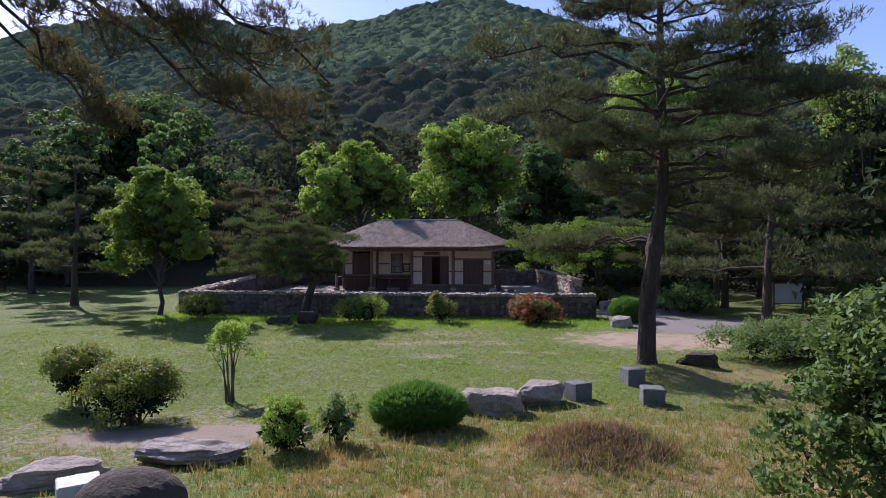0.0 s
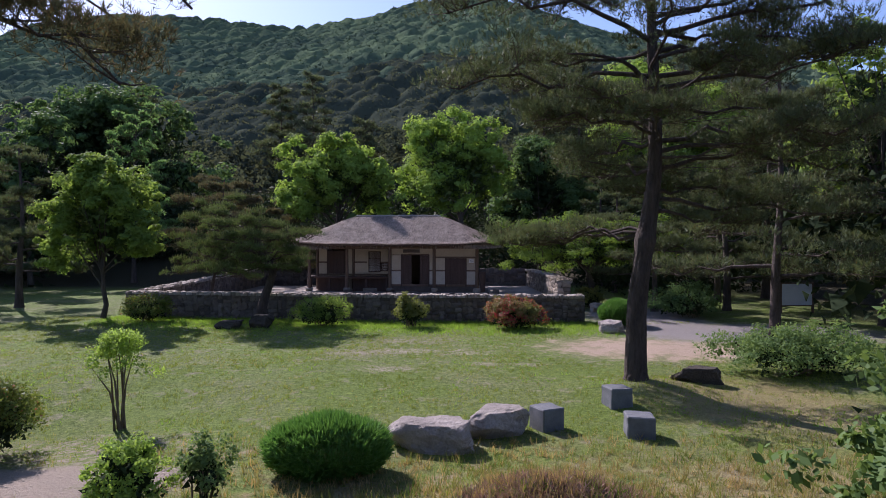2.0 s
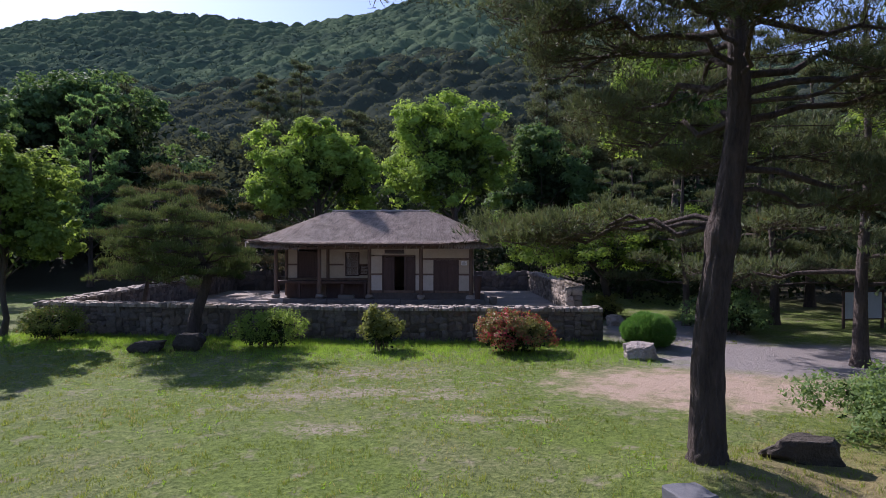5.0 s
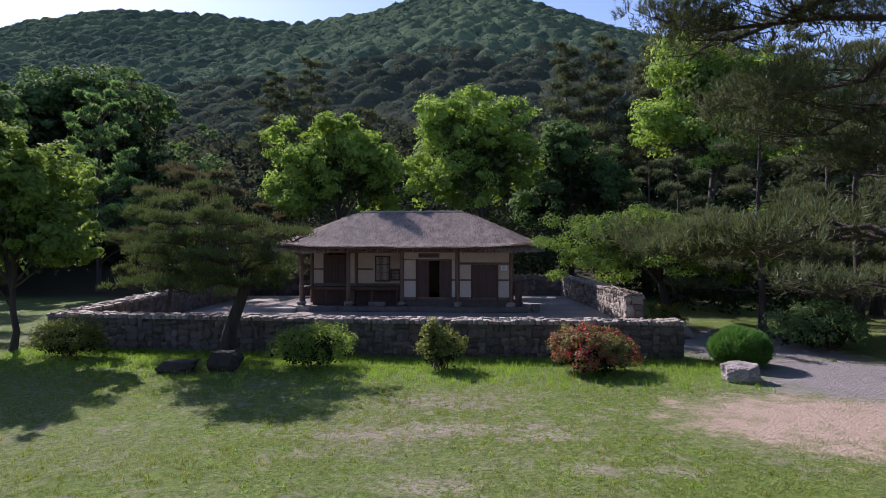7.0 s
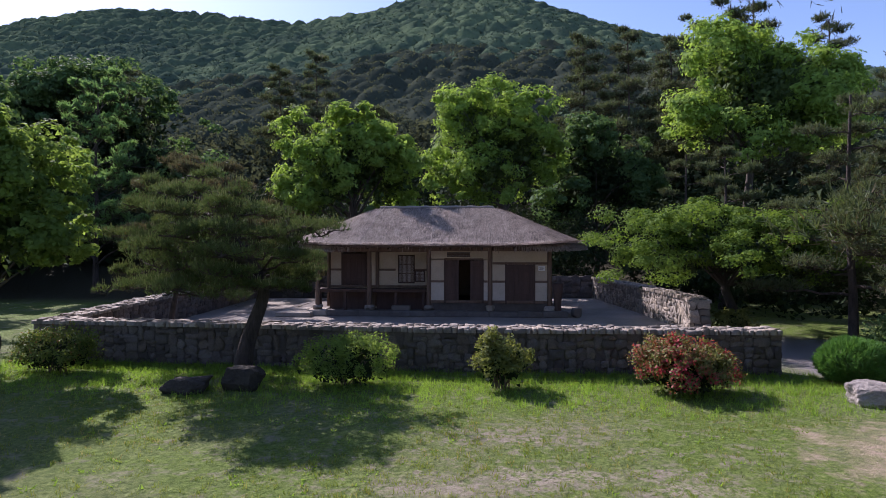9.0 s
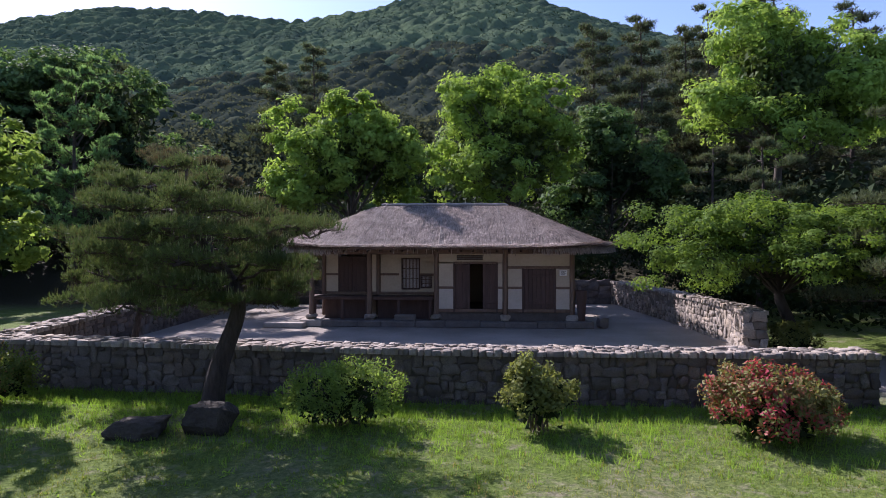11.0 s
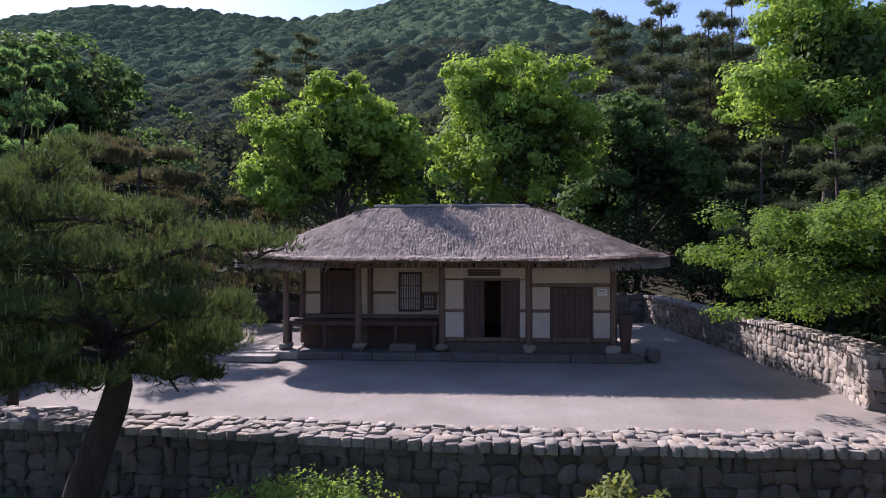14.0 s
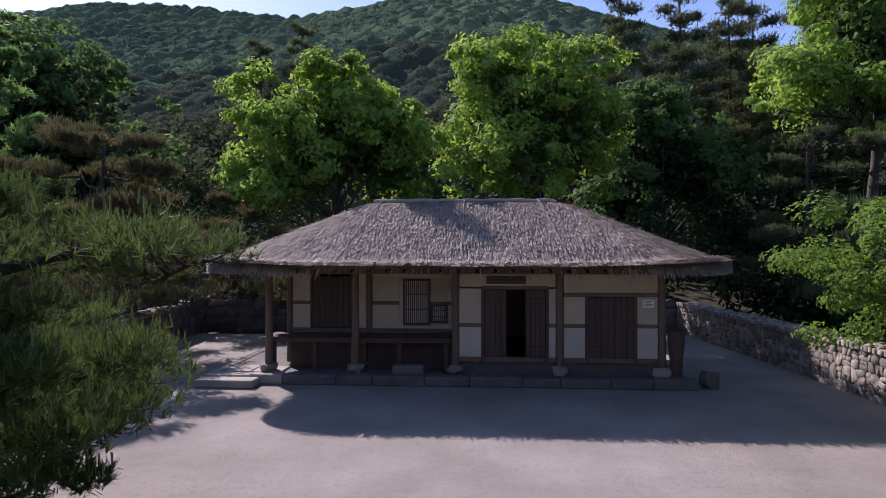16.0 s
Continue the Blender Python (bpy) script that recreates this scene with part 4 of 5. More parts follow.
def pine(name, base, spine, r0, limbs, seed, label, needles=14, length=0.16, width=0.014, pads=26, material=L_PINE, spread=0.42, group="", limb_r=0.045, tufts=7, puff=(0.34, 0.5), bare=(), category="pine tree", shoots=0, fissured=False, knot=0.0):
    """A pine: a bent trunk along spine, limbs (share of the way up, azimuth in degrees, length, rise) and cushions of
    needle tufts over dark inner needles that paint their shade. puff: a cushion's radius for a limb of one metre, and
    its height against that. shoots: upright spring shoots on each cushion."""
    rng = np.random.default_rng(seed)
    base = np.array(base, float)
    root = thing(name, pose(*base), label, category, group)
    sp = np.array([(0, 0, -0.15), *spine], float)
    t = np.linspace(0, 1, len(sp))
    steps, sides = (110, 40) if fissured else (18, 10)
    fine = np.linspace(0, 1, steps)
    cur = np.stack([np.interp(fine, t, sp[:, a]) for a in range(3)], -1)
    for _ in range(1 + steps // 12):
        cur[1:-1] = (cur[:-2] + 2 * cur[1:-1] + cur[2:]) / 4
    rad = r0 * (1.0 - 0.8 * fine ** 0.9) * (1 + 0.35 * np.exp(-fine / 0.03))
    if knot:
        rad = rad * (1 + 0.28 * np.exp(-((fine - knot) / 0.016) ** 2))
    tv, tf = tube(cur, rad, sides)
    if fissured:
        ang, up = np.tile(np.arange(sides) * 2 * np.pi / sides, steps), np.repeat(fine * 60, sides)
        ridge = 0.05 * np.sin(9 * ang + 1.6 * np.sin(up * 0.55) + 0.8 * np.sin(up * 1.7)) + 0.06 * waves(np.cos(ang) * 6, np.sin(ang) * 6 + up, 1.2, 33) + 0.04 * np.sin(23 * ang + up * 0.7)
        tv = np.repeat(cur, sides, 0) + (tv - np.repeat(cur, sides, 0)) * (1 + ridge)[:, None]
    wood = [(tv, tf)]
    to, td, inner_at, tips = [], [], [], []
    for share, az, ln, rise in limbs:
        o = np.array([np.interp(share, fine, cur[:, a]) for a in range(3)])
        a = radians(az)
        h = np.array((math.cos(a), math.sin(a), 0))
        side = np.array((-h[1], h[0], 0))
        u = np.linspace(0, 1, 8)
        bend = rng.normal(0, 0.10)
        path = o + h * (u * ln)[:, None] + np.array((0, 0, 1)) * (rise * u + 0.12 * ln * np.sin(u * 3.0) * rng.uniform(-0.3, 0.7))[:, None] + side * (bend * ln * np.sin(u * 3.1))[:, None]
        path[1:] += rng.normal(0, 0.045 * ln ** 0.5, (7, 3))
        wood.append(tube(path, limb_r * ln / 3.0 * (1 - 0.85 * u) + 0.008, 6))
        for k in range(int(pads * ln / 3.0) + 2):
            s = 1 - 0.62 * rng.random() ** 1.3
            q = np.array([np.interp(s, u, path[:, b]) for b in range(3)])
            w = rng.normal(0, 0.26) * ln * (1.15 - s * 0.75)
            tip = q + side * w + h * rng.uniform(-0.1, 0.12) * ln + np.array((0, 0, rng.uniform(0.0, 0.12) * ln ** 0.6))
            wood.append(tube([q, (q + tip) / 2 + np.array((0, 0, -0.02)), tip], (0.016, 0.011, 0.005), 4))
            pr = puff[0] * ln ** 0.5 * rng.uniform(0.6, 1.25)
            cnt = int(tufts * rng.uniform(0.8, 1.3))
            d = unit(rng.normal(size=(cnt, 3)) + np.array((0, 0, 0.55)))
            d[:, 2] = np.where(d[:, 2] < -0.25, -d[:, 2], d[:, 2])
            shape = np.array((pr, pr, pr * puff[1]))
            to.append(tip + d * shape * rng.uniform(0.55, 1.05, (cnt, 1)))
            td.append(unit(d * 0.7 + np.array((0, 0, 0.75)) + rng.normal(size=(cnt, 3)) * 0.28))
            nt = max(5, int(cnt * 0.7))
            inner_at.append(tip + rng.normal(size=(nt, 3)) * shape * 0.36 + np.array((0, 0, -0.12 * pr)))
            if shoots:
                d = unit(rng.normal(size=(shoots, 3)) * np.array((1, 1, 0.4)) + np.array((0, 0, 1.3)))
                tips.append(tip + d * shape * 1.02)
    for share, az, ln, rise in bare:
        o = np.array([np.interp(share, fine, cur[:, a]) for a in range(3)])
        u = np.linspace(0, 1, 9)[:, None]
        a = radians(az)
        wood.append(tube(o + u * np.array((math.cos(a) * ln, math.sin(a) * ln, rise)) + np.array((0, 0, 0.14 * ln)) * np.sin(u * 4.2) + np.array((0, 0.05, 0.06)) * np.sin(u * 9), 0.06 * (1 - 0.72 * u[:, 0]), 7))
    part("trunk", fast_mesh("trunk", *joined(wood), M_BARK, True), None, root, "rough dark pine bark")
    to, td, inner_at = np.concatenate(to), np.concatenate(td), np.concatenate(inner_at)
    nd = part("needles", fast_mesh("needles", *needle_tris(to, td, needles, length, width, rng, spread), material), None, root)
    # Dark needles inside the cushions carry the shade in their colour.
    part("dry_inside", fast_mesh("dry_inside", *needle_tris(inner_at, unit(rng.normal(size=inner_at.shape)), 2, length * 1.1, width * 1.2, rng, 0.6), L_PINE_SHADED), None, nd)
    if shoots:
        tips = np.concatenate(tips)
        m = len(tips)
        up = unit(np.array((0, 0, 1.0)) + rng.normal(size=(m, 3)) * 0.13) * rng.uniform(0.3, 1.25, (m, 1)) * length * 1.3
        o = np.repeat(tips, 2, 0)
        sd = np.tile(np.array(((1, 0, 0), (0, 1, 0))), (m, 1)) * 0.0065
        u2 = np.repeat(up, 2, 0)
        v = np.stack([o - sd, o + sd, o + u2 + sd * 0.7, o + u2 - sd * 0.7], 1).reshape(-1, 3)
        tagged(part("spring_growth", fast_mesh("spring_growth", v, np.arange(8 * m).reshape(-1, 4), L_SHOOT), None, nd), kind="stuff")
    return root


def whorls(n, lo, hi, l0, l1, seed, rise=0.15):
    """Limbs up a trunk: longest at the foot."""
    rng = np.random.default_rng(seed)
    out = []
    for k in range(n):
        s = lo + (hi - lo) * k / max(1, n - 1)
        out.append((s, k * 137.5 + rng.uniform(-25, 25), (l0 + (l1 - l0) * k / max(1, n - 1)) * rng.uniform(0.75, 1.2), rise * rng.uniform(-0.6, 1.6) * l0 * 0.3))
    return out


def shrub(name, at, size, clumps, leaves, leaf, material, seed, label, stems=9, up=0.6, dome=1.0, hollow=0.62, group="", low=0.12, core=0.75, cap=False):
    """A shrub: stems from the ground and a dome of small leaves."""
    rng = np.random.default_rng(seed)
    x, y = at
    root = thing(name, pose(x, y, float(ground_z(x, y))), label, "shrub", group)
    sx, sy, h = size
    d = unit(rng.normal(size=(clumps, 3)))
    d[:, 2] = np.abs(d[:, 2]) * 1.1 - 0.28
    lump = 1 + 0.13 * np.sin(d[:, 0] * 5 + seed) + 0.10 * np.sin(d[:, 1] * 6 + 2 * seed)
    cc = d * (rng.uniform(hollow, 1.0, clumps) * lump)[:, None] * np.array((sx, sy, h * 0.62)) + np.array((0, 0, h * 0.42))
    if cap:
        # a spreading top: the rim lies well above the ground
        rim = (cc[:, 0] / sx) ** 2 + (cc[:, 1] / sy) ** 2
        cc[:, 2] = h * (low + (0.96 - low) * np.clip(1.12 - rim, 0.02, 1) ** 0.4 * rng.uniform(0.55, 1.0, clumps))
    cc[:, 2] = np.clip(cc[:, 2], low * h, h)
    tubes = []
    for k in rng.choice(clumps, min(stems, clumps), replace=False):
        b0 = np.array((rng.normal(0, 0.12) * sx, rng.normal(0, 0.12) * sy, -0.05))
        tubes.append(tube([b0, b0 * 0.6 + cc[k] * np.array((0.35, 0.35, 0.6)), cc[k]], (0.012 * h + 0.004, 0.007 * h + 0.003, 0.003), 5))
    part("branch_frame", fast_mesh("branch_frame", *joined(tubes), M_STEM, True), None, root)
    r = 0.17 * (sx + sy + h) / 3 * rng.uniform(0.7, 1.3, clumps)
    ld = unit(rng.normal(size=(clumps, leaves, 3)) + np.array((0, 0, 0.3)))
    pos = cc[:, None] + ld * (0.8 * r[:, None] * rng.uniform(0.5, 1.15, (clumps, leaves)))[..., None]
    pos = pos.reshape(-1, 3)
    pos[:, 2] = np.maximum(pos[:, 2], 0.02)
    fo = part("foliage", fast_mesh("foliage", *leaf_quads(pos, leaf, rng, up, 0.5, (ld + 0.8 * d[:, None]).reshape(-1, 3)), material), None, root)
    if not core:
        return root
    # Near-black leaves under the dome stand for its inner shade.
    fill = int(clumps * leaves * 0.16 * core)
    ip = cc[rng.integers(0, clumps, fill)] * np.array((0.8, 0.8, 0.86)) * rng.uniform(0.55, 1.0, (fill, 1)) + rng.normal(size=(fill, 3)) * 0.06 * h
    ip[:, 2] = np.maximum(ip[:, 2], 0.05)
    part("inner_foliage", fast_mesh("inner_foliage", *leaf_tris(ip, leaf * 1.6, rng, 0.3, 0.8), L_SHADED), None, fo)
    return root


def clipped(name, at, size, count, seed, label, material=L_YEW):
    """A clipped evergreen mound: short upright sprays over a dark body."""
    rng = np.random.default_rng(seed)
    x, y = at
    root = thing(name, pose(x, y, float(ground_z(x, y))), label, "shrub")
    sx, sy, h = size
    bm = bmesh.new()
    bmesh.ops.create_icosphere(bm, subdivisions=3, radius=1)
    for v in bm.verts:
        k = 0.86 + 0.06 * noise.noise(v.co * 3)
        v.co = Vector((v.co.x * sx * k, v.co.y * sy * k, max(-0.05, h * 0.45 + v.co.z * h * 0.5 * k)))
    part("body", bm, L_BANK, root)
    d = unit(rng.normal(size=(count, 3)))
    d[:, 2] = np.where(d[:, 2] < -0.75, -d[:, 2], d[:, 2])
    k = rng.uniform(0.84, 1.0, (count, 1)) * (1 + 0.04 * np.sin(d[:, :1] * 7 + seed))
    o = d * k * np.array((sx, sy, h * 0.52)) + np.array((0, 0, h * 0.45))
    o[:, 2] = np.maximum(o[:, 2], 0.03)
    part("foliage", fast_mesh("foliage", *needle_tris(o, unit(d * 0.7 + np.array((0, 0, 0.7))), 5, 0.12, 0.02, rng, 0.4), material), None, root)
    return root


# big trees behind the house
broadleaf("broadleaf_tree", (-6.9, 47.8, 0.1), 11.4, (-6.8, 46.9, 7.0), (4.8, 3.9, 4.3), 330, 95, 0.2, L_YELLOW, 101, "tall spreading tree in fresh yellow-green leaf behind the house", trunk_r=0.26, clump_r=0.14, dense=0.8, inside=L_INNER_SHADED)
broadleaf("broadleaf_tree", (2.8, 50.6, 0.1), 14.6, (2.5, 49.8, 8.9), (5.2, 4.2, 5.7), 360, 95, 0.2, L_YELLOW, 102, "tallest bright yellow-green tree behind the roof", trunk_r=0.28, clump_r=0.14, dense=0.8, inside=L_INNER_SHADED)
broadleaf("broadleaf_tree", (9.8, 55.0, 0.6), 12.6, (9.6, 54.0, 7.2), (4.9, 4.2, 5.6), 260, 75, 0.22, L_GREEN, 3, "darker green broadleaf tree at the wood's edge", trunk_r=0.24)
broadleaf("broadleaf_tree", (18.6, 51.0, 0.2), 18.2, (18.9, 50.5, 12.0), (7.2, 5.2, 6.2), 400, 95, 0.22, L_YELLOW, 4, "large bright yellow-green tree beside the wood", trunk_r=0.3, clump_r=0.14, dense=0.8, inside=L_INNER_SHADED)
broadleaf("broadleaf_tree", (-4.6, 46.6, 0.0), 5.9, (-4.6, 46.4, 3.9), (2.0, 1.6, 1.9), 70, 60, 0.22, L_MID, 5, "small leafy tree close behind the house", trunk_r=0.08)
broadleaf("broadleaf_tree", (-13.3, 27.6, -0.2), 6.8, (-13.3, 27.6, 3.5), (2.4, 2.3, 3.3), 330, 85, 0.13, L_MAPLE, 106, "young upright tree in bright green leaf on the lawn", trunk_r=0.12, clump_r=0.13, spiky=0.3, dense=0.6, inside=L_INNER_SHADED, lobes=26)
broadleaf("broadleaf_tree", (-30.0, 47.0, 0.1), 13.0, (-30.0, 47.0, 7.6), (4.8, 4.0, 5.4), 150, 75, 0.26, L_GREEN, 8, "light green tree beyond the lawn", trunk_r=0.2, spiky=0.3)
broadleaf("broadleaf_tree", (-34.5, 66.0, 2.0), 20.5, (-34.5, 66.0, 11.5), (13.0, 8.0, 7.5), 420, 70, 0.36, L_GREEN, 9, "broad round-topped dense dark green tree", trunk_r=0.45, clump_r=0.11, shell=0.8, dense=2.0)
broadleaf("maple_tree", (8.9, 32.4, -0.1), 4.7, (8.5, 32.9, 2.75), (5.6, 4.2, 1.8), 460, 160, 0.08, L_CANOPY, 10, "low spreading green maple overhanging the yard wall", trunk_r=0.2, clump_r=0.11, up=0.7, shell=0.3, lobes=70)
broadleaf("broadleaf_tree", (18.0, 25.0, -0.1), 12.0, (18.0, 25.0, 7.0), (4.0, 3.6, 4.8), 150, 60, 0.17, L_MAPLE, 11, "loose yellow-green tree at the edge of the wood", trunk_r=0.2)
broadleaf("broadleaf_tree", (25.0, 34.0, 0.0), 13.0, (25.0, 34.0, 8.0), (5.0, 4.6, 5.0), 180, 70, 0.24, L_GREEN, 12, "dark green tree in the wood", trunk_r=0.24)

# pines
pine("feathery_tree", (-23.5, 49.5, 0.1), [(0, 0, 2), (0.1, 0, 5), (0, 0, 9), (0.2, 0, 12.6)], 0.2,
     [(0.2 + 0.77 * k / 26, k * 137.5, 3.6 - 2.3 * k / 26, 2.2 - 0.6 * k / 26) for k in range(27)],
     19, "feathery light green tree with rising limbs", 9, 0.26, 0.055, 13, L_FEATHER, tufts=15, puff=(0.27, 0.7), spread=0.55, category="tree")
pine("tall_pine", (5.4, 15.55, -0.05), [(0.0, 0, 0.2), (0.02, 0.05, 1.6), (0.25, 0.05, 3.3), (0.42, 0, 4.6), (0.40, 0, 6.2), (0.30, -0.05, 7.8), (0.34, 0, 9.4), (0.3, 0, 11.2)], 0.26,
     [(0.62, 185, 4.4, 0.2), (0.66, 350, 4.4, 0.3), (0.70, 20, 4.0, 0.2), (0.64, 325, 3.8, 0.2), (0.56, 200, 3.0, 0.1), (0.44, 350, 3.6, -0.3), (0.47, 30, 3.6, 0.0), (0.50, 5, 4.2, 0.1), (0.53, 335, 3.9, 0.2), (0.72, 180, 4.6, 0.6), (0.372, 141, 3.6, -0.2), (0.37, 148, 3.1, -0.35), (0.372, 134, 3.1, -0.3), (0.41, 15, 2.6, -0.3), (0.6, 110, 4.5, 0.5), (0.66, 130, 4.5, 0.6), (0.55, 100, 4.0, 0.3), (0.5, 92, 4.0, 0.2), (0.46, 78, 3.4, 0.0), (0.58, 72, 4.4, 0.2), (0.73, 2, 4.5, 1.0), (0.76, 340, 3.9, 0.6), (0.74, 22, 4.1, 0.6), (0.8, 8, 3.4, 0.5), (0.69, 352, 3.7, 0.1), (0.8, 180, 2.8, 0.2), (0.62, 15, 3.6, 0.0), (0.55, 255, 2.5, 0.3), (0.6, 285, 2.5, 0.4), (0.52, 300, 2.4, 0.1), (0.58, 225, 2.7, 0.3), (0.5, 60, 3.0, 0.1), (0.84, 200, 2.6, 0.1), (0.86, 160, 2.4, 0.2), (0.85, 30, 2.4, 0.2), (0.84, 330, 2.4, 0.1), (0.88, 260, 2.2, 0.2), (0.9, 90, 2.2, 0.2)] + whorls(10, 0.55, 0.9, 4.1, 2.9, 39, 0.6),
     21, "tall red pine with a leaning trunk beside the granite seats", 10, 0.13, 0.0135, 14, tufts=28, puff=(0.27, 0.5), limb_r=0.034, bare=[(0.345, 150, 0.22, 0.3), (0.63, 200, 2.2, 0.9)], fissured=True, knot=0.36)
pine("garden_pine", (-6.05, 25.7, -0.22), [(0.02, 0, 0.3), (0.1, 0.02, 0.9), (0.36, 0.05, 1.6), (0.6, 0.1, 2.2), (0.1, 0.2, 2.9), (-0.5, 0.2, 3.6), (-0.8, 0.1, 4.2)], 0.25,
     [(0.60, 185, 2.5, -0.2), (0.58, 160, 2.3, -0.1), (0.60, 215, 2.1, -0.2), (0.64, 195, 2.3, 0.1), (0.68, 170, 2.3, 0.2), (0.70, 205, 2.1, 0.2), (0.58, 70, 1.5, 0.0), (0.6, 85, 1.9, 0.1), (0.57, 95, 1.8, 0.0), (0.56, 10, 1.0, -0.1), (0.57, 330, 1.1, -0.1), (0.57, 40, 1.1, 0.0), (0.60, 350, 1.15, 0.1), (0.64, 20, 1.3, 0.25), (0.70, 345, 1.2, 0.3), (0.66, 330, 1.3, 0.2), (0.60, 60, 1.1, 0.1), (0.58, 285, 1.0, 0.0), (0.62, 250, 1.6, 0.1), (0.66, 268, 2.2, 0.3), (0.74, 240, 2.1, 0.4), (0.64, 110, 2.0, 0.1), (0.62, 85, 1.9, 0.2), (0.6, 130, 2.3, 0.1), (0.74, 310, 1.4, 0.3)] + whorls(14, 0.76, 1.0, 2.1, 1.2, 40, 0.4),
     22, "garden pine with layered needle cushions in front of the wall", 17, 0.078, 0.0068, 17, L_PINE_DARK, tufts=36, puff=(0.28, 0.55), limb_r=0.06, shoots=7)
pine("young_pine", (-9.6, 29.6, 0.0), [(0.1, 0, 0.8), (0.3, 0, 1.8), (0.4, 0, 3.2), (0.3, 0, 4.9)], 0.11, whorls(22, 0.42, 1.0, 2.4, 1.3, 43, 0.3), 32, "young thin-stemmed pine inside the yard's corner", 11, 0.12, 0.013, 13, L_PINE_DARK, tufts=24, puff=(0.27, 0.55), shoots=5)
pine("leaning_pine", (-8.6, 8.4, -0.15), [(0.1, 0, 1.5), (0.4, 0.1, 3.6), (0.9, 0.2, 6.0), (1.6, 0.3, 8.2), (2.2, 0.3, 9.8)], 0.24,
     [(0.84, 3, 4.6, -3.7), (0.86, 358, 4.3, -3.2), (0.88, 8, 4.9, -3.0), (0.82, 356, 4.0, -3.3), (0.88, 352, 4.4, -1.8), (0.90, 8, 5.6, -1.4), (0.80, 350, 2.6, -2.3), (0.74, 5, 2.4, -2.6), (0.70, 30, 2.2, -1.9), (0.76, 340, 1.8, -1.4), (0.88, 20, 4.2, -0.9), (0.95, 0, 4.6, -0.9), (0.95, 340, 3.6, -0.4), (0.9, 60, 3.0, 0.2), (0.98, 20, 4.0, -0.6), (0.98, 100, 2.6, 0.3), (0.7, 200, 2.2, 0.2), (0.85, 250, 2.2, 0.3)],
     23, "old pine with drooping boughs over the lawn's edge", 14, 0.12, 0.010, 13, L_PINE_BROWN, tufts=26, puff=(0.22, 0.8), spread=0.5, limb_r=0.034)
pine("pine_tree", (-20.2, 32.2, -0.2), [(0, 0, 2), (0.2, 0, 4.5), (0, 0, 8.0)], 0.2, whorls(15, 0.3, 0.98, 3.4, 1.2, 31), 24, "dark pine at the edge of the lawn", 9, 0.2, 0.024, 13, tufts=22)
pine("pine_tree", (-28.0, 40.0, -0.2), [(0, 0, 2), (-0.2, 0, 5), (0, 0, 9.0)], 0.22, whorls(14, 0.28, 0.98, 3.6, 1.4, 32), 25, "dark pine beyond the lawn", 8, 0.24, 0.03, 12, tufts=20)
pine("pine_tree", (-13.8, 41.5, 0), [(0, 0, 2), (0.3, 0, 4.5), (0.5, 0, 7.3)], 0.18, whorls(18, 0.25, 0.98, 3.7, 1.9, 33), 26, "brownish pine behind the yard's corner", 10, 0.2, 0.024, 15, L_PINE_BROWN, tufts=24, shoots=4)
pine("pine_tree", (-10.5, 47.8, 0), [(0, 0, 2), (-0.3, 0, 4.0), (-0.2, 0, 6.2)], 0.16, whorls(15, 0.2, 0.98, 3.4, 1.4, 34), 27, "low spreading pine behind the yard", 9, 0.22, 0.026, 14, L_PINE_BROWN, tufts=22)
pine("pine_tree", (12.2, 40.5, 0), [(0, 0, 2), (0.2, 0, 4.4), (0.1, 0, 7.4)], 0.17, whorls(16, 0.25, 0.98, 3.3, 1.2, 35), 28, "layered pine beside the yard", 11, 0.18, 0.02, 15, L_PINE_LIT, tufts=26, shoots=4)
pine("pine_tree", (14.2, 29.6, -0.1), [(0, 0, 2), (-0.2, 0, 4.6), (0.1, 0, 8.6)], 0.2, whorls(16, 0.25, 0.98, 4.0, 1.4, 36), 29, "pine with low boughs beside the path", 9, 0.18, 0.023, 14, tufts=21)
pine("pine_tree", (19.5, 36.0, -0.1), [(0, 0, 3), (0.2, 0, 7), (0.0, 0, 12.5)], 0.24, whorls(18, 0.22, 0.98, 4.2, 1.4, 37), 30, "tall dark pine in the wood", 9, 0.24, 0.028, 13, tufts=22)
wood_pine = pine("pine_tree", (12.4, 22.5, -0.1), [(0, 0, 2), (0.2, 0, 5), (0.1, 0, 9.4)], 0.2, whorls(16, 0.32, 0.98, 3.8, 1.2, 38), 31, "dark pine beside the sandy path", 8, 0.2, 0.027, 11, tufts=16)
for px, py, turn, k in ((17.2, 21.5, 70, 1.05), (10.8, 29.4, 150, 0.8), (21.5, 27.0, 210, 1.15), (15.8, 34.0, 300, 1.0), (24.0, 22.0, 20, 1.2), (13.0, 46.5, 110, 0.9)):
    copy_thing(wood_pine, pose(px, py, float(ground_z(px, py)), 0, 0, turn) @ Matrix.Scale(k, 4))
for i, (px, py, h) in enumerate(((15.8, 67.0, 19.0), (12.8, 72.0, 18.5), (21.0, 70.0, 18.0), (24.5, 73.0, 20.0), (23.0, 62.0, 21.0), (26.5, 65.0, 22.0), (34.0, 66.0, 20.0), (-17.0, 84.0, 19.0), (-22.0, 86.0, 17.0), (-44.0, 92.0, 18.0), (-10.0, 86.0, 12.0))):
    gz = float(ground_z(px, py))
    pine("pine_tree", (px, py, gz), [(0, 0, h * 0.3), (0.3, 0, h * 0.6), (0.1, 0, h)], 0.26, whorls(26, 0.38, 1.0, 3.7, 1.0, 50 + i), 60 + i, "tall pine on the wooded slope", 6, 0.38, 0.07, 7, puff=(0.8, 0.42), spread=0.6, tufts=16, group="pines on the slope")

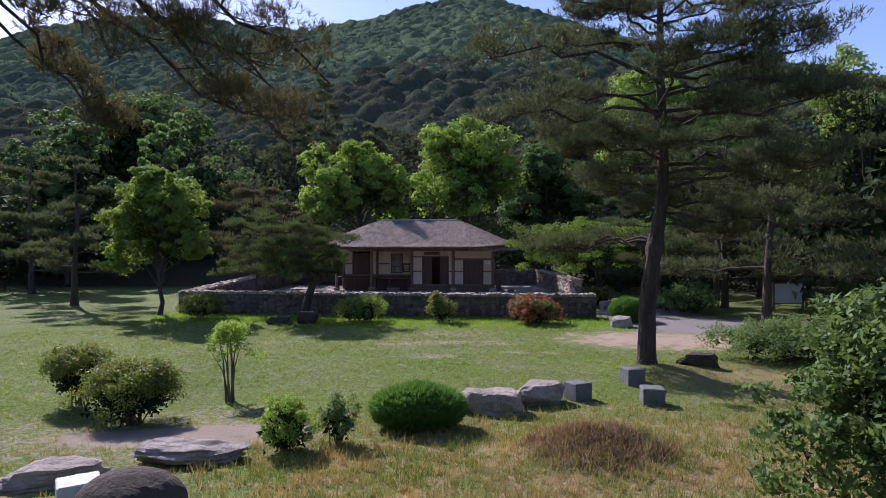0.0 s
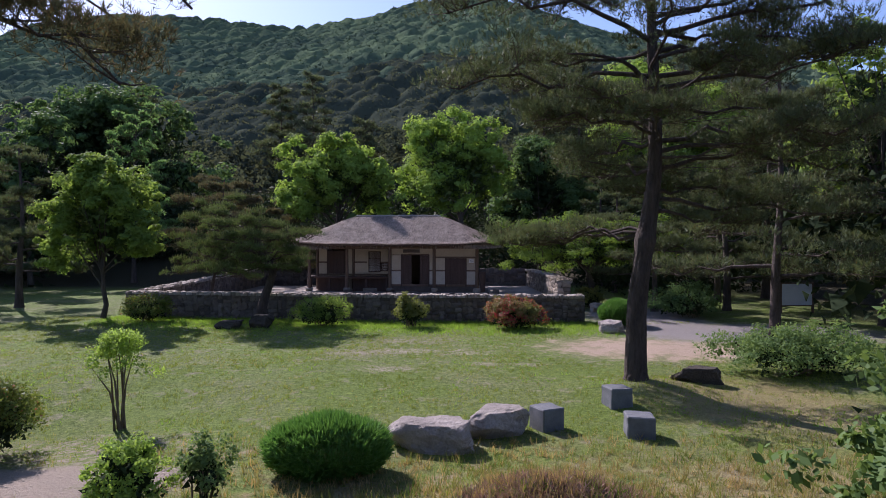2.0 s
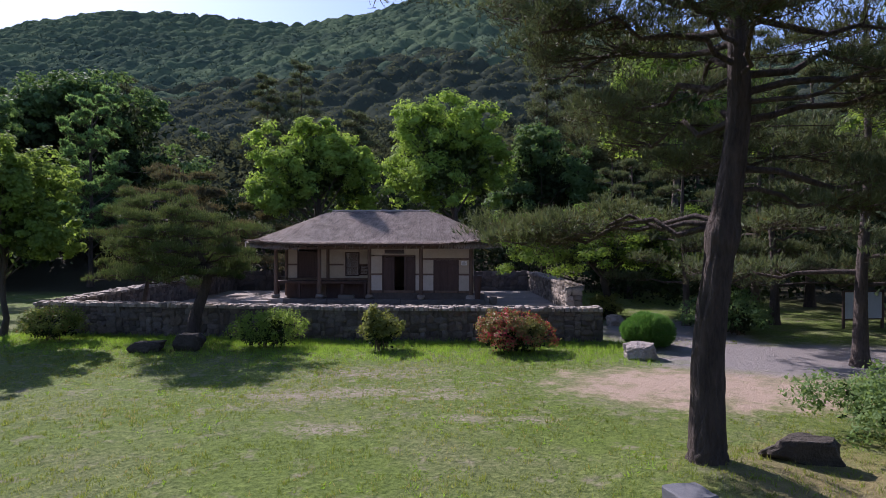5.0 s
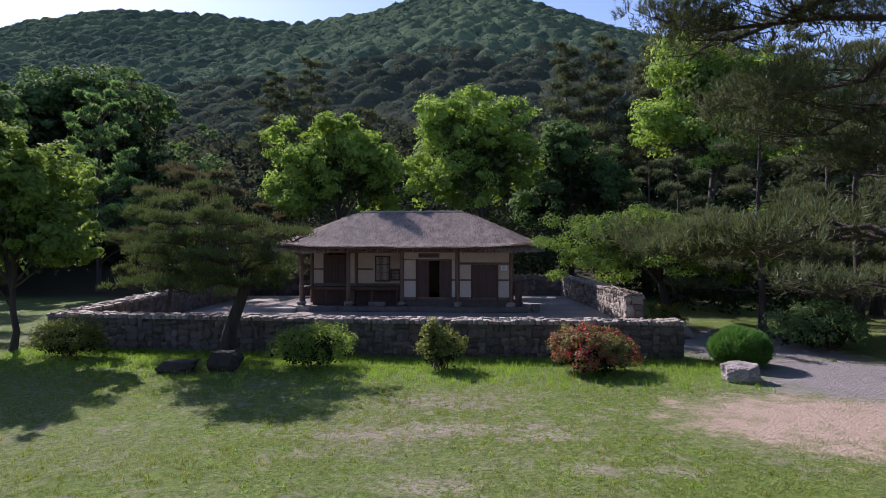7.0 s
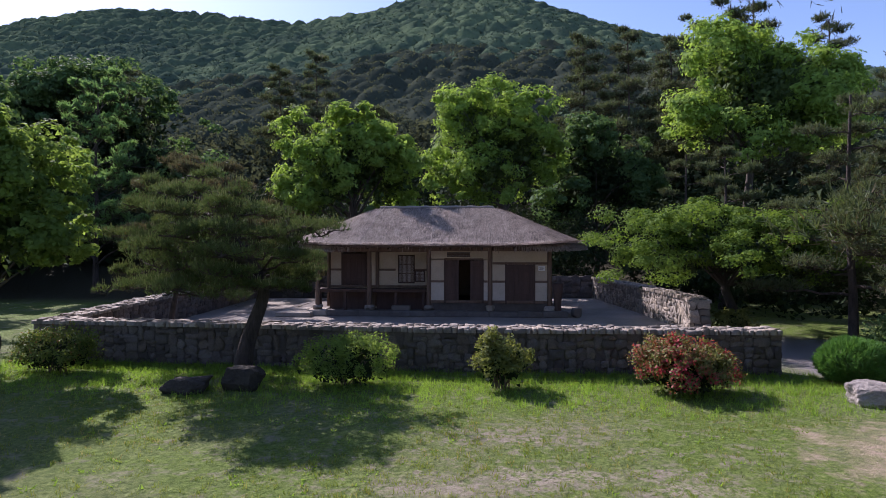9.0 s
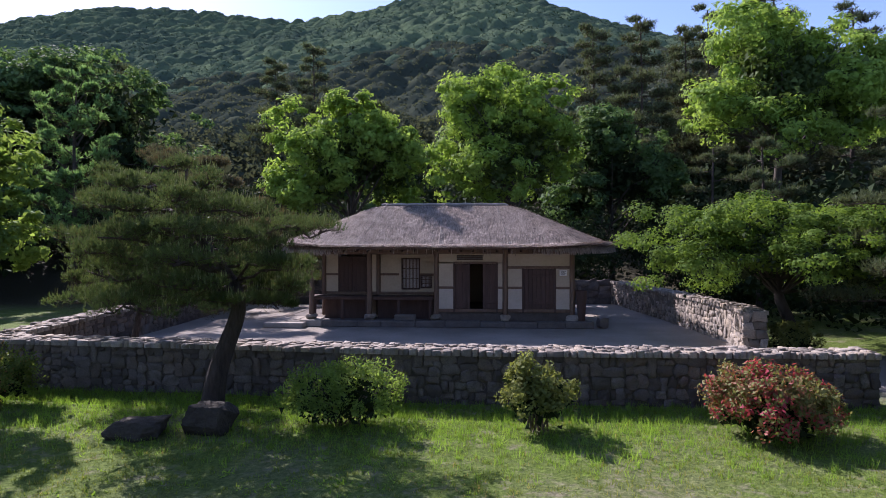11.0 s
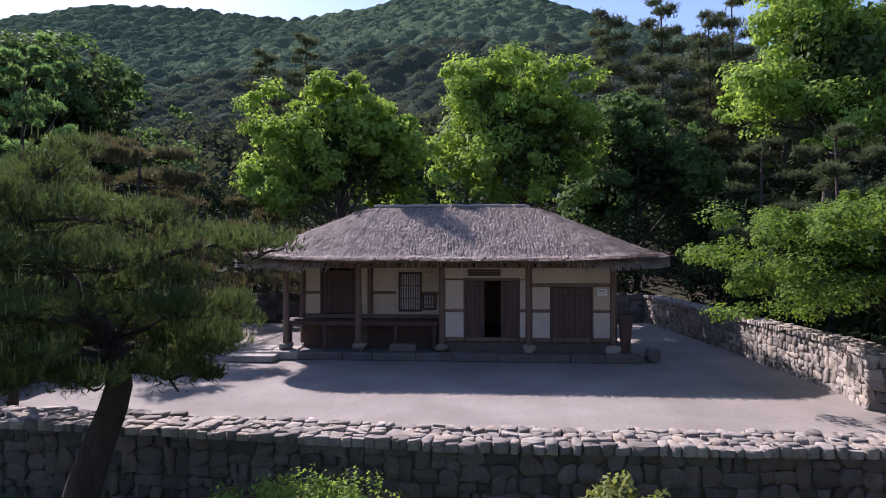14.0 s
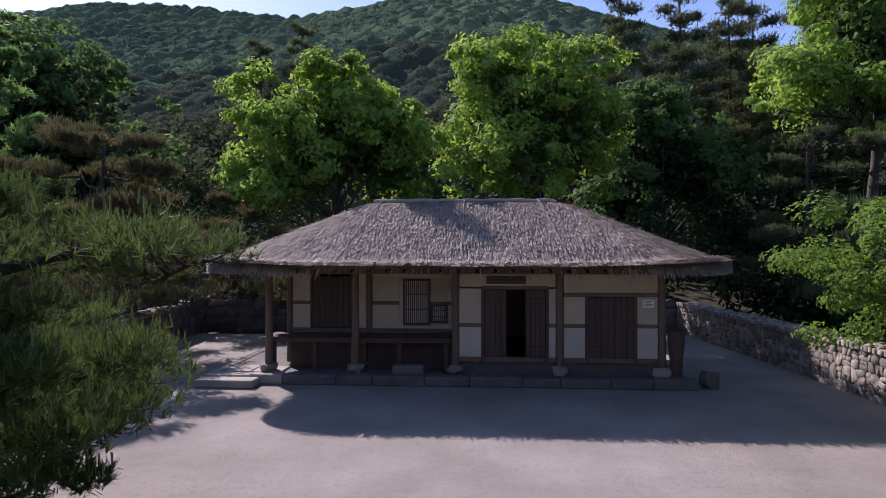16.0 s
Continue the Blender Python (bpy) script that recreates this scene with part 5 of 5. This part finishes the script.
# shrubs along the wall and on the lawn
shrub("azalea_bush", (3.75, 24.6), (1.15, 0.85, 1.25), 250, 55, 0.078, L_RED, 41, "clipped azalea with red and green leaves before the wall", 14)
shrub("privet_bush", (-0.1, 24.9), (0.68, 0.6, 1.45), 90, 50, 0.085, L_OLIVE, 42, "loose yellow-green shrub before the stone wall", 12, hollow=0.3, core=0.35)
shrub("azalea_bush", (-3.5, 25.2), (1.2, 0.8, 1.25), 150, 55, 0.06, L_MAPLE, 43, "green azalea bush half in shade by the wall", 12)
shrub("azalea_bush", (-10.9, 26.5), (1.15, 0.85, 1.2), 150, 55, 0.06, L_AZALEA, 44, "dark green azalea bush by the wall's corner", 14)
shrub("azalea_bush", (-6.2, 11.7), (1.12, 1.0, 1.28), 250, 62, 0.055, L_AZALEA, 45, "broad domed azalea bush with reddish tips", 26, low=0.2, core=1.2, cap=True)
shrub("azalea_bush", (-8.0, 12.9), (0.85, 0.7, 1.35), 150, 55, 0.055, L_AZALEA, 46, "reddish azalea bush behind the larger one", 12, low=0.3, core=0.8, cap=True)
shrub("yellow_green_bush", (-2.5, 9.35), (0.46, 0.45, 0.95), 90, 60, 0.05, L_YELLOW, 47, "bright yellow-green bush beside the stone slab", 12)
shrub("young_shrub", (-1.75, 9.7), (0.38, 0.38, 0.9), 60, 45, 0.05, L_MID, 48, "slender green shrub with a leading shoot", 10, hollow=0.3, core=0.35)
shrub("azalea_bush", (8.3, 31.5), (0.8, 0.6, 1.15), 90, 50, 0.07, L_OLIVE, 49, "olive bush at the end of the yard wall", 10)
shrub("hedge_bush", (9.9, 17.0), (2.1, 1.4, 1.25), 260, 60, 0.075, L_MID, 50, "low spreading leafy bush beside the path", 18, hollow=0.4, core=0.4)
shrub("hedge_bush", (11.5, 27.5), (1.5, 1.3, 1.5), 130, 55, 0.09, L_GREEN, 51, "dark green bush under the pines", 12)
clipped("clipped_yew", (-0.45, 10.7), (0.86, 0.6, 0.8), 5200, 52, "low clipped bright green evergreen mound")
clipped("clipped_yew", (7.95, 25.3), (0.78, 0.75, 1.05), 4600, 53, "round clipped green yew beside the wall's end")
shrub("young_shrub", (-4.95, 13.7), (0.62, 0.55, 1.9), 90, 50, 0.06, L_YELLOW, 54, "slim young shrub with bare lower stems", 8, hollow=0.35, core=0, low=0.5, cap=True)
broadleaf("flowering_shrub", (5.35, 5.8, -0.15), 2.8, (5.3, 5.75, 0.95), (1.95, 2.0, 1.95), 560, 62, 0.085, L_BANK, 55, "tall leafy shrub in open leaf at the lawn's edge", M_STEM, 0.07, 0.12, category="shrub", shell=0.35, spiky=0.3, near=True, lobes=64, dense=0.7)


# ---- rocks and seats ----
def rock(name, at, size, turn, seed, material, label, sink=0.2, rough=0.12, tilt=0, cuts=9, layers=0.0):
    ob = new(name, bm_mesh(name, rock_bm(size, seed, 5, rough, cuts, layers), material))
    z = float(ground_z(*at)) + size[2] * (0.5 - sink)
    ob.matrix_basis = pose(*at, z, tilt, 0, turn)
    return tagged(ob, label, "rock")


rock("boulder", (1.0, 11.8), (1.15, 0.8, 0.62), -12, 3, M_ROCK, "pale flat-topped boulder on the lawn's edge")
rock("boulder", (2.0, 12.5), (1.05, 0.7, 0.62), 14, 4, M_ROCK, "rough brown-grey boulder beside the granite seat")
rock("boulder", (7.2, 23.7), (0.95, 0.7, 0.6), 5, 5, M_ROCK, "grey boulder beside the clipped yew")
rock("boulder", (6.95, 15.9), (1.05, 0.5, 0.5), -4, 6, M_ROCK_DARK, "dark low boulder beside the path")
# These two carry the pine's shade in their dark tone.
rock("boulder", (-6.85, 24.6), (1.0, 0.6, 0.42), 20, 11, M_ROCK_DARK, "dark boulder under the garden pine, shade put into its colour")
rock("boulder", (-5.72, 24.8), (0.85, 0.55, 0.7), -6, 13, M_ROCK_DARK, "dark upright block of stone at the garden pine's foot, shade put into its colour")
rock("boulder", (8.3, 29.9), (0.7, 0.6, 0.55), 20, 12, M_ROCK, "pale boulder beside the yard's gateway")
rock("stone_slab", (-3.75, 8.9), (1.42, 0.62, 0.40), 8, 8, M_ROCK, "long weathered stone slab", 0.2, 0.11, 4, 10, 0.16)
rock("stone_slab", (-5.35, 7.95), (1.35, 0.6, 0.38), 12, 9, M_ROCK, "long grey stone slab at the bed's edge", 0.2, 0.11, 4, 10, 0.16)
rock("boulder", (-3.42, 6.4), (0.98, 0.8, 0.72), 5, 10, M_ROCK_DARK, "dark rounded boulder beside the pale granite seat", 0.1, 0.03, 0, 2)
for (x, y), h, turn, m, label in (((2.95, 12.85), 0.38, 28, M_GRANITE, "squared granite seat beside a boulder"), ((4.55, 14.1), 0.36, 12, M_GRANITE, "squared granite seat under the pine"), ((4.42, 12.4), 0.36, -8, M_GRANITE, "squared granite seat with rough sides"), ((-4.32, 6.95), 0.42, 35, M_GRANITE_PALE, "pale squared granite seat by the slab")):
    bm = boxes([(-0.225, 0.225, -0.215, 0.215, -0.08, h)], 0.018)
    bmesh.ops.subdivide_edges(bm, edges=bm.edges[:], cuts=3, use_grid_fill=True)
    for v in bm.verts:
        v.co += 0.012 * Vector((noise.noise(v.co * 6 + Vector((x, 0, 0))), noise.noise(v.co * 6 + Vector((0, y, 0))), noise.noise(v.co * 6)))
    ob = new("granite_seat", bm_mesh("granite_seat", bm, m))
    ob.matrix_basis = pose(x, y, float(ground_z(x, y)), 0, 0, turn)
    tagged(ob, label, "seat", "granite seats")


board = thing("information_board", pose(16.8, 28.6, -0.1, 0, 0, 8), "pale framed information board standing beside the path", "sign")
for x in (-0.78, 0.78):
    hbox("board_post", [(x - 0.04, x + 0.04, -0.04, 0.04, -0.1, 1.38)], M_WOOD_DARK, 0.008, "", board)
hbox("board_panel", [(-0.74, 0.74, -0.025, 0.025, 0.38, 1.32)], M_PALE_PANEL, 0.006, "pale blue-grey panel", board)
hbox("board_frame", [(-0.74, 0.74, -0.035, 0.035, 1.32, 1.37), (-0.74, 0.74, -0.035, 0.035, 0.33, 0.38)], M_WOOD_DARK, 0.006, "", board)

# ---- grass ----
def blades(name, n, region, keep, length, width, material, seed, label, lean=0.35, tuft=7, tight=0.035):
    """Grass in tufts of several blades; the tufts differ in height."""
    rng = np.random.default_rng(seed)
    n //= tuft
    x, y = rng.uniform(region[0], region[1], n), rng.uniform(region[2], region[3], n)
    k = keep(x, y, rng)
    x, y = np.repeat(x[k], tuft), np.repeat(y[k], tuft)
    tall = np.repeat(rng.uniform(0.55, 1.45, k.sum()), tuft)[:, None]
    m = len(x)
    x, y = x + rng.normal(0, tight, m), y + rng.normal(0, tight, m)
    o = np.stack([x, y, ground_z(x, y) - 0.01], -1)
    d = unit(np.array((0, 0, 1.0)) + lean * rng.normal(size=(m, 3)))
    s = unit(np.cross(d, rng.normal(size=(m, 3)))) * width * 0.5
    ln = length * tall * rng.uniform(0.6, 1.2, (m, 1))
    v = np.stack([o - s, o + s, o + d * ln], 1).reshape(-1, 3)
    ob = new(name, fast_mesh(name, v, np.arange(3 * m).reshape(-1, 3), material))
    return tagged(ob, label, "grass", kind="stuff")


def wall_y(x):
    return np.interp(x, (-12.7, -6.5, -1.7, 6.8), (28.3, 27.4, 26.6, 26.2))


def off_path(x, y):
    return (((x - 7.0) / 3.4) ** 2 + ((y - 20.2) / 2.1) ** 2 > 1) & (((x - 11) / 5.2) ** 2 + ((y - 22.8) / 2.8) ** 2 > 1)


def off_soil(x, y):
    worn = np.full(np.shape(x), True)
    for cx, cy, rx, ry in ((-0.2, 17.45, 0.75, 0.28), (2.2, 18.0, 0.5, 0.25), (0.05, 19.9, 1.0, 0.3), (1.9, 19.5, 0.6, 0.22), (-1.4, 19.5, 0.7, 0.2), (3.3, 18.0, 0.4, 0.2)):
        worn &= ((x - cx) / rx) ** 2 + ((y - cy) / ry) ** 2 + 1.2 * waves(x, y, 4.1, 80) > 0.6
    return worn & ( ((x + 4.5) / 2.3) ** 2 + ((y - 10.45) / 0.8) ** 2 + 0.3 * waves(x, y, 2.2, 78) > 1)


blades("lawn_grass", 180000, (-16, 11, 8, 28), lambda x, y, r: (y < wall_y(x) - 0.1) & off_path(x, y) & off_soil(x, y) & (waves(x, y, 1.6, 77) + r.normal(0, 0.25, len(x)) > -0.25), 0.07, 0.013, L_BLADE, 71, "short mown lawn grass")
blades("tall_grass", 100000, (-13, 7.5, 22.5, 28), lambda x, y, r: (y < wall_y(x) - 0.05) & (r.random(len(x)) < np.clip(1.15 - (wall_y(x) - y) / 3.6, 0, 1)), 0.14, 0.0105, L_BLADE_LUSH, 72, "longer lush grass at the wall's foot")
blades("dry_grass", 110000, (-7, 8, 3.5, 12.5), lambda x, y, r: off_soil(x, y) & (r.random(len(x)) < np.clip((12.8 - y) / 4, 0, 1) * np.clip((x + 4.5) / 3, 0.1, 1)), 0.14, 0.012, L_BLADE_DRY, 73, "dry straw-coloured grass and weeds")
blades("clover", 60000, (-12, 10, 11, 26), lambda x, y, r: (y < wall_y(x) - 0.3) & off_path(x, y) & off_soil(x, y) & (waves(x, y, 1.1, 79) + r.normal(0, 0.3, len(x)) > 0.45), 0.06, 0.035, L_BLADE_LUSH, 75, "low patches of bright weeds in the lawn", 1.2, 8, 0.07)
blades("dead_weeds", 42000, (0.9, 4.2, 7.9, 10.8), lambda x, y, r: ((x - 2.45) / 1.15) ** 2 + ((y - 9.3) / 0.95) ** 2 + r.normal(0, 0.2, len(x)) < 1, 0.10, 0.022, L_DEAD, 74, "mound of dead brown weeds", 1.8, 9, 0.05)


# ---- woods on the hill ----
def woods(name, xy, height, radius, leaves, size, material, seed, label, tall=1.0, lumps=3):
    """Many crowns in one mesh, each a heap of leaf sprays on the slope."""
    rng = np.random.default_rng(seed)
    n = len(xy)
    z = ground_z(xy[:, 0], xy[:, 1])
    h = height * rng.uniform(0.8, 1.2, n)
    r = radius * rng.uniform(0.65, 1.35, n)
    top = np.stack([xy[:, 0], xy[:, 1], z + h - r * tall * 0.8], -1)
    size3 = np.stack([r, r, r * tall], -1)
    off = rng.normal(0, 0.38, (n, lumps, 3)) * size3[:, None]
    off[:, 0] = 0
    lump_r = np.stack([r * 0.8] + [r * rng.uniform(0.42, 0.66, n) for _ in range(lumps - 1)], 1)
    bc = top[:, None] + off
    d = unit(rng.normal(size=(n, lumps, leaves, 3)) + np.array((0, 0, 0.5)))
    c = bc[:, :, None] + d * (lump_r[..., None] * rng.uniform(0.75, 1.2, (n, lumps, leaves)))[..., None] * np.array((1, 1, tall))
    v, f = leaf_tris(c.reshape(-1, 3), size, rng, 0.3, 0.8, d.reshape(-1, 3))
    k = 8
    ip = np.repeat(bc.reshape(-1, 3), k, 0) + rng.normal(size=(n * lumps * k, 3)) * 0.34 * np.repeat(lump_r.ravel(), k)[:, None]
    bodies = new(name + "_bodies", fast_mesh(name, *leaf_tris(ip, size * 2.0, rng, 0.2, 0.9), material))
    tagged(bodies, label, "woods", kind="stuff")
    ob = new(name, fast_mesh(name, v, f, material))
    return tagged(ob, label, "woods", kind="stuff")


def scatter(n, seed, y0, y1, half, keep=None):
    rng = np.random.default_rng(seed)
    y = y0 + (y1 - y0) * rng.random(n) ** 0.85
    x = rng.uniform(-1, 1, n) * (half + (y - 9) * 0.79)
    p = np.stack([x, y], -1)
    return p if keep is None else p[keep(x, y, rng)]


def mixed(x, y):
    return waves(x, y, 0.03, 91) + 0.5 * waves(x, y, 0.1, 92)


# The hill's bluish haze is put into these base colours.
W_FAR_HAZY = canopy_material("wood_far_hazy", (0.03, 0.05, 0.05), (0.14, 0.19, 0.10), 0.017)
W_PINE = leaf_material("wood_far_pine", (0.042, 0.056, 0.045), (0.10, 0.115, 0.08), 0.3, rough=1.0, patch=0.05, spec=0.0)


def canopy(name, x0, x1, y0, y1, step, cell, leaves, leaf, material, seed, label):
    """The roof of the far woods: one rounded crown a cell, with leaf sprays over it."""
    rng = np.random.default_rng(seed)
    nxc, nyc = int((x1 - x0) / cell) + 3, int((y1 - y0) / cell) + 3
    jx, jy, jr = rng.uniform(0.1, 0.9, (nyc, nxc)), rng.uniform(0.1, 0.9, (nyc, nxc)), rng.uniform(0.0, 1.8, (nyc, nxc))

    def crown_z(x, y):
        u, v = (x - x0) / cell + 1, (y - y0) / cell + 1
        iu, iv = np.floor(u).astype(int), np.floor(v).astype(int)
        best = np.full(x.shape, -1.0)
        for a in (-1, 0, 1):
            for c in (-1, 0, 1):
                cu, cv = np.clip(iu + a, 0, nxc - 1), np.clip(iv + c, 0, nyc - 1)
                d2 = (u - cu - jx[cv, cu]) ** 2 + (v - cv - jy[cv, cu]) ** 2
                best = np.maximum(best, jr[cv, cu] * 1.6 - 1.1 * d2)
        return ground_z(x, y) + 3.2 + 0.5 * cell * best

    gx, gy = np.meshgrid(np.arange(x0, x1, step), np.arange(y0, y1, step))
    z = crown_z(gx, gy) + rng.normal(0, 0.3, gx.shape) * cell / 5
    z -= 9 * np.clip(1 - (gy - y0) / 4, 0, 1)
    ny, nx = gx.shape
    idx = np.arange(nx * ny).reshape(ny, nx)
    f = np.stack([idx[:-1, :-1], idx[:-1, 1:], idx[1:, 1:], idx[1:, :-1]], -1).reshape(-1, 4)
    tagged(new(name, fast_mesh(name, np.stack([gx, gy, z], -1).reshape(-1, 3), f, material, True)), label, "woods", kind="stuff")
    px, py = rng.uniform(x0, x1, leaves), rng.uniform(y0, y1, leaves)
    p = np.stack([px, py, crown_z(px, py) + leaf * rng.uniform(-0.3, 0.45, leaves)], -1)
    v, f = leaf_tris(p, leaf, rng, 0.4, 0.7)
    tagged(new(name + "_leaves", fast_mesh(name, v, f, material)), label, "woods", kind="stuff")


canopy("far_woods", -330, 330, 165, 385, 1.5, 3.3, 60000, 0.75, W_FAR_HAZY, 82, "distant mixed woods over the hill")
canopy("mid_woods", -170, 175, 105, 186, 1.3, 3.6, 50000, 0.6, W_PINE, 84, "dark mixed woods on the middle slope")
woods("slope_woods", scatter(230, 85, 74, 112, 10, lambda x, y, r: mixed(x, y) + r.normal(0, 0.2, len(x)) > 0.1), 6.5, 2.8, 44, 0.5, W_FAR_HAZY, 86, "broadleaf woods on the lower slope", 1.0, 5)
woods("slope_pine_woods", scatter(420, 87, 68, 112, 10, lambda x, y, r: mixed(x, y) + r.normal(0, 0.2, len(x)) < 0.2), 7.0, 2.4, 32, 0.46, W_PINE, 88, "dark pine woods on the lower slope", 1.3, 5)
# Woods in near-black leaves, which paint the deep shade under the trees.
woods("edge_woods", scatter(170, 89, 57, 74, 10), 5.0, 2.4, 46, 0.28, L_SHADED, 90, "undergrowth and trees behind the house, shade put into the leaf colour", 1.0, 5)
rng = np.random.default_rng(93)
woods("right_woods", np.stack([rng.uniform(17, 50, 110), rng.uniform(19, 60, 110)], -1), 6.5, 2.5, 46, 0.34, L_SHADED, 94, "shady woods beside the lawn", 1.1, 5)
woods("left_woods", np.stack([rng.uniform(-70, -27, 110), rng.uniform(42, 68, 110)], -1), 6.0, 2.5, 44, 0.4, L_SHADED, 95, "shady woods beyond the lawn", 1.1, 5)
woods("yard_back_woods", np.stack([rng.uniform(-14, 17, 60), rng.uniform(48.5, 57, 60)], -1), 4.6, 1.9, 100, 0.17, L_SHADED, 96, "shrubs behind the yard, shade put into the leaf colour", 1.0, 5)
# Added dark leaves that cover sunlit ground where shade belongs.
woods("added_undergrowth", np.stack([rng.uniform(9.5, 22, 60), rng.uniform(37, 50, 60)], -1), 2.4, 1.4, 60, 0.16, L_SHADED, 98, "undergrowth added to darken the ground beside the yard", 0.9, 5)
# Unseen woods added behind the camera to hold back sky light.
woods("unseen_woods", np.stack([rng.uniform(-60, 60, 160), rng.uniform(-40, -13, 160)], -1), 13.0, 4.2, 12, 0.8, L_SHADED, 97, "unseen woods added behind the lawn to block sky light", 1.3, 5)

# ---- stone walls of the yard ----
FRONT = [(-12.75, 28.3), (-6.5, 27.4), (-1.7, 26.6), (6.85, 26.2)]
# Shade on the front, left and back faces is put into their stone.
stone_wall("wall_front", FRONT, -0.35, 0.92, 0.64, 1, "low dry stone wall before the yard with flat cap stones", 7, 0.3, 101, stretch=(8.6, 15.4), face_stone=M_STONE_SHADED)
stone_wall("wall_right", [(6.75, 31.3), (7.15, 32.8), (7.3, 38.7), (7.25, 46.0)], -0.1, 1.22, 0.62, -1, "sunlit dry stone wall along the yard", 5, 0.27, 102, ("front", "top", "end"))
stone_wall("wall_left", [(-12.1, 29.1), (-11.9, 36.0), (-12.0, 47.0)], -0.1, lambda u: 0.92 + 0.5 * u, 0.62, 1, "shaded dry stone wall along the yard", 5, 0.34, 103, face_stone=M_STONE_SHADED)
stone_wall("wall_back", [(-12.0, 46.6), (7.3, 46.0)], -0.1, 1.3, 0.6, 1, "dry stone wall behind the house", 4, 0.5, 104, ("front",), face_stone=M_STONE_SHADED)
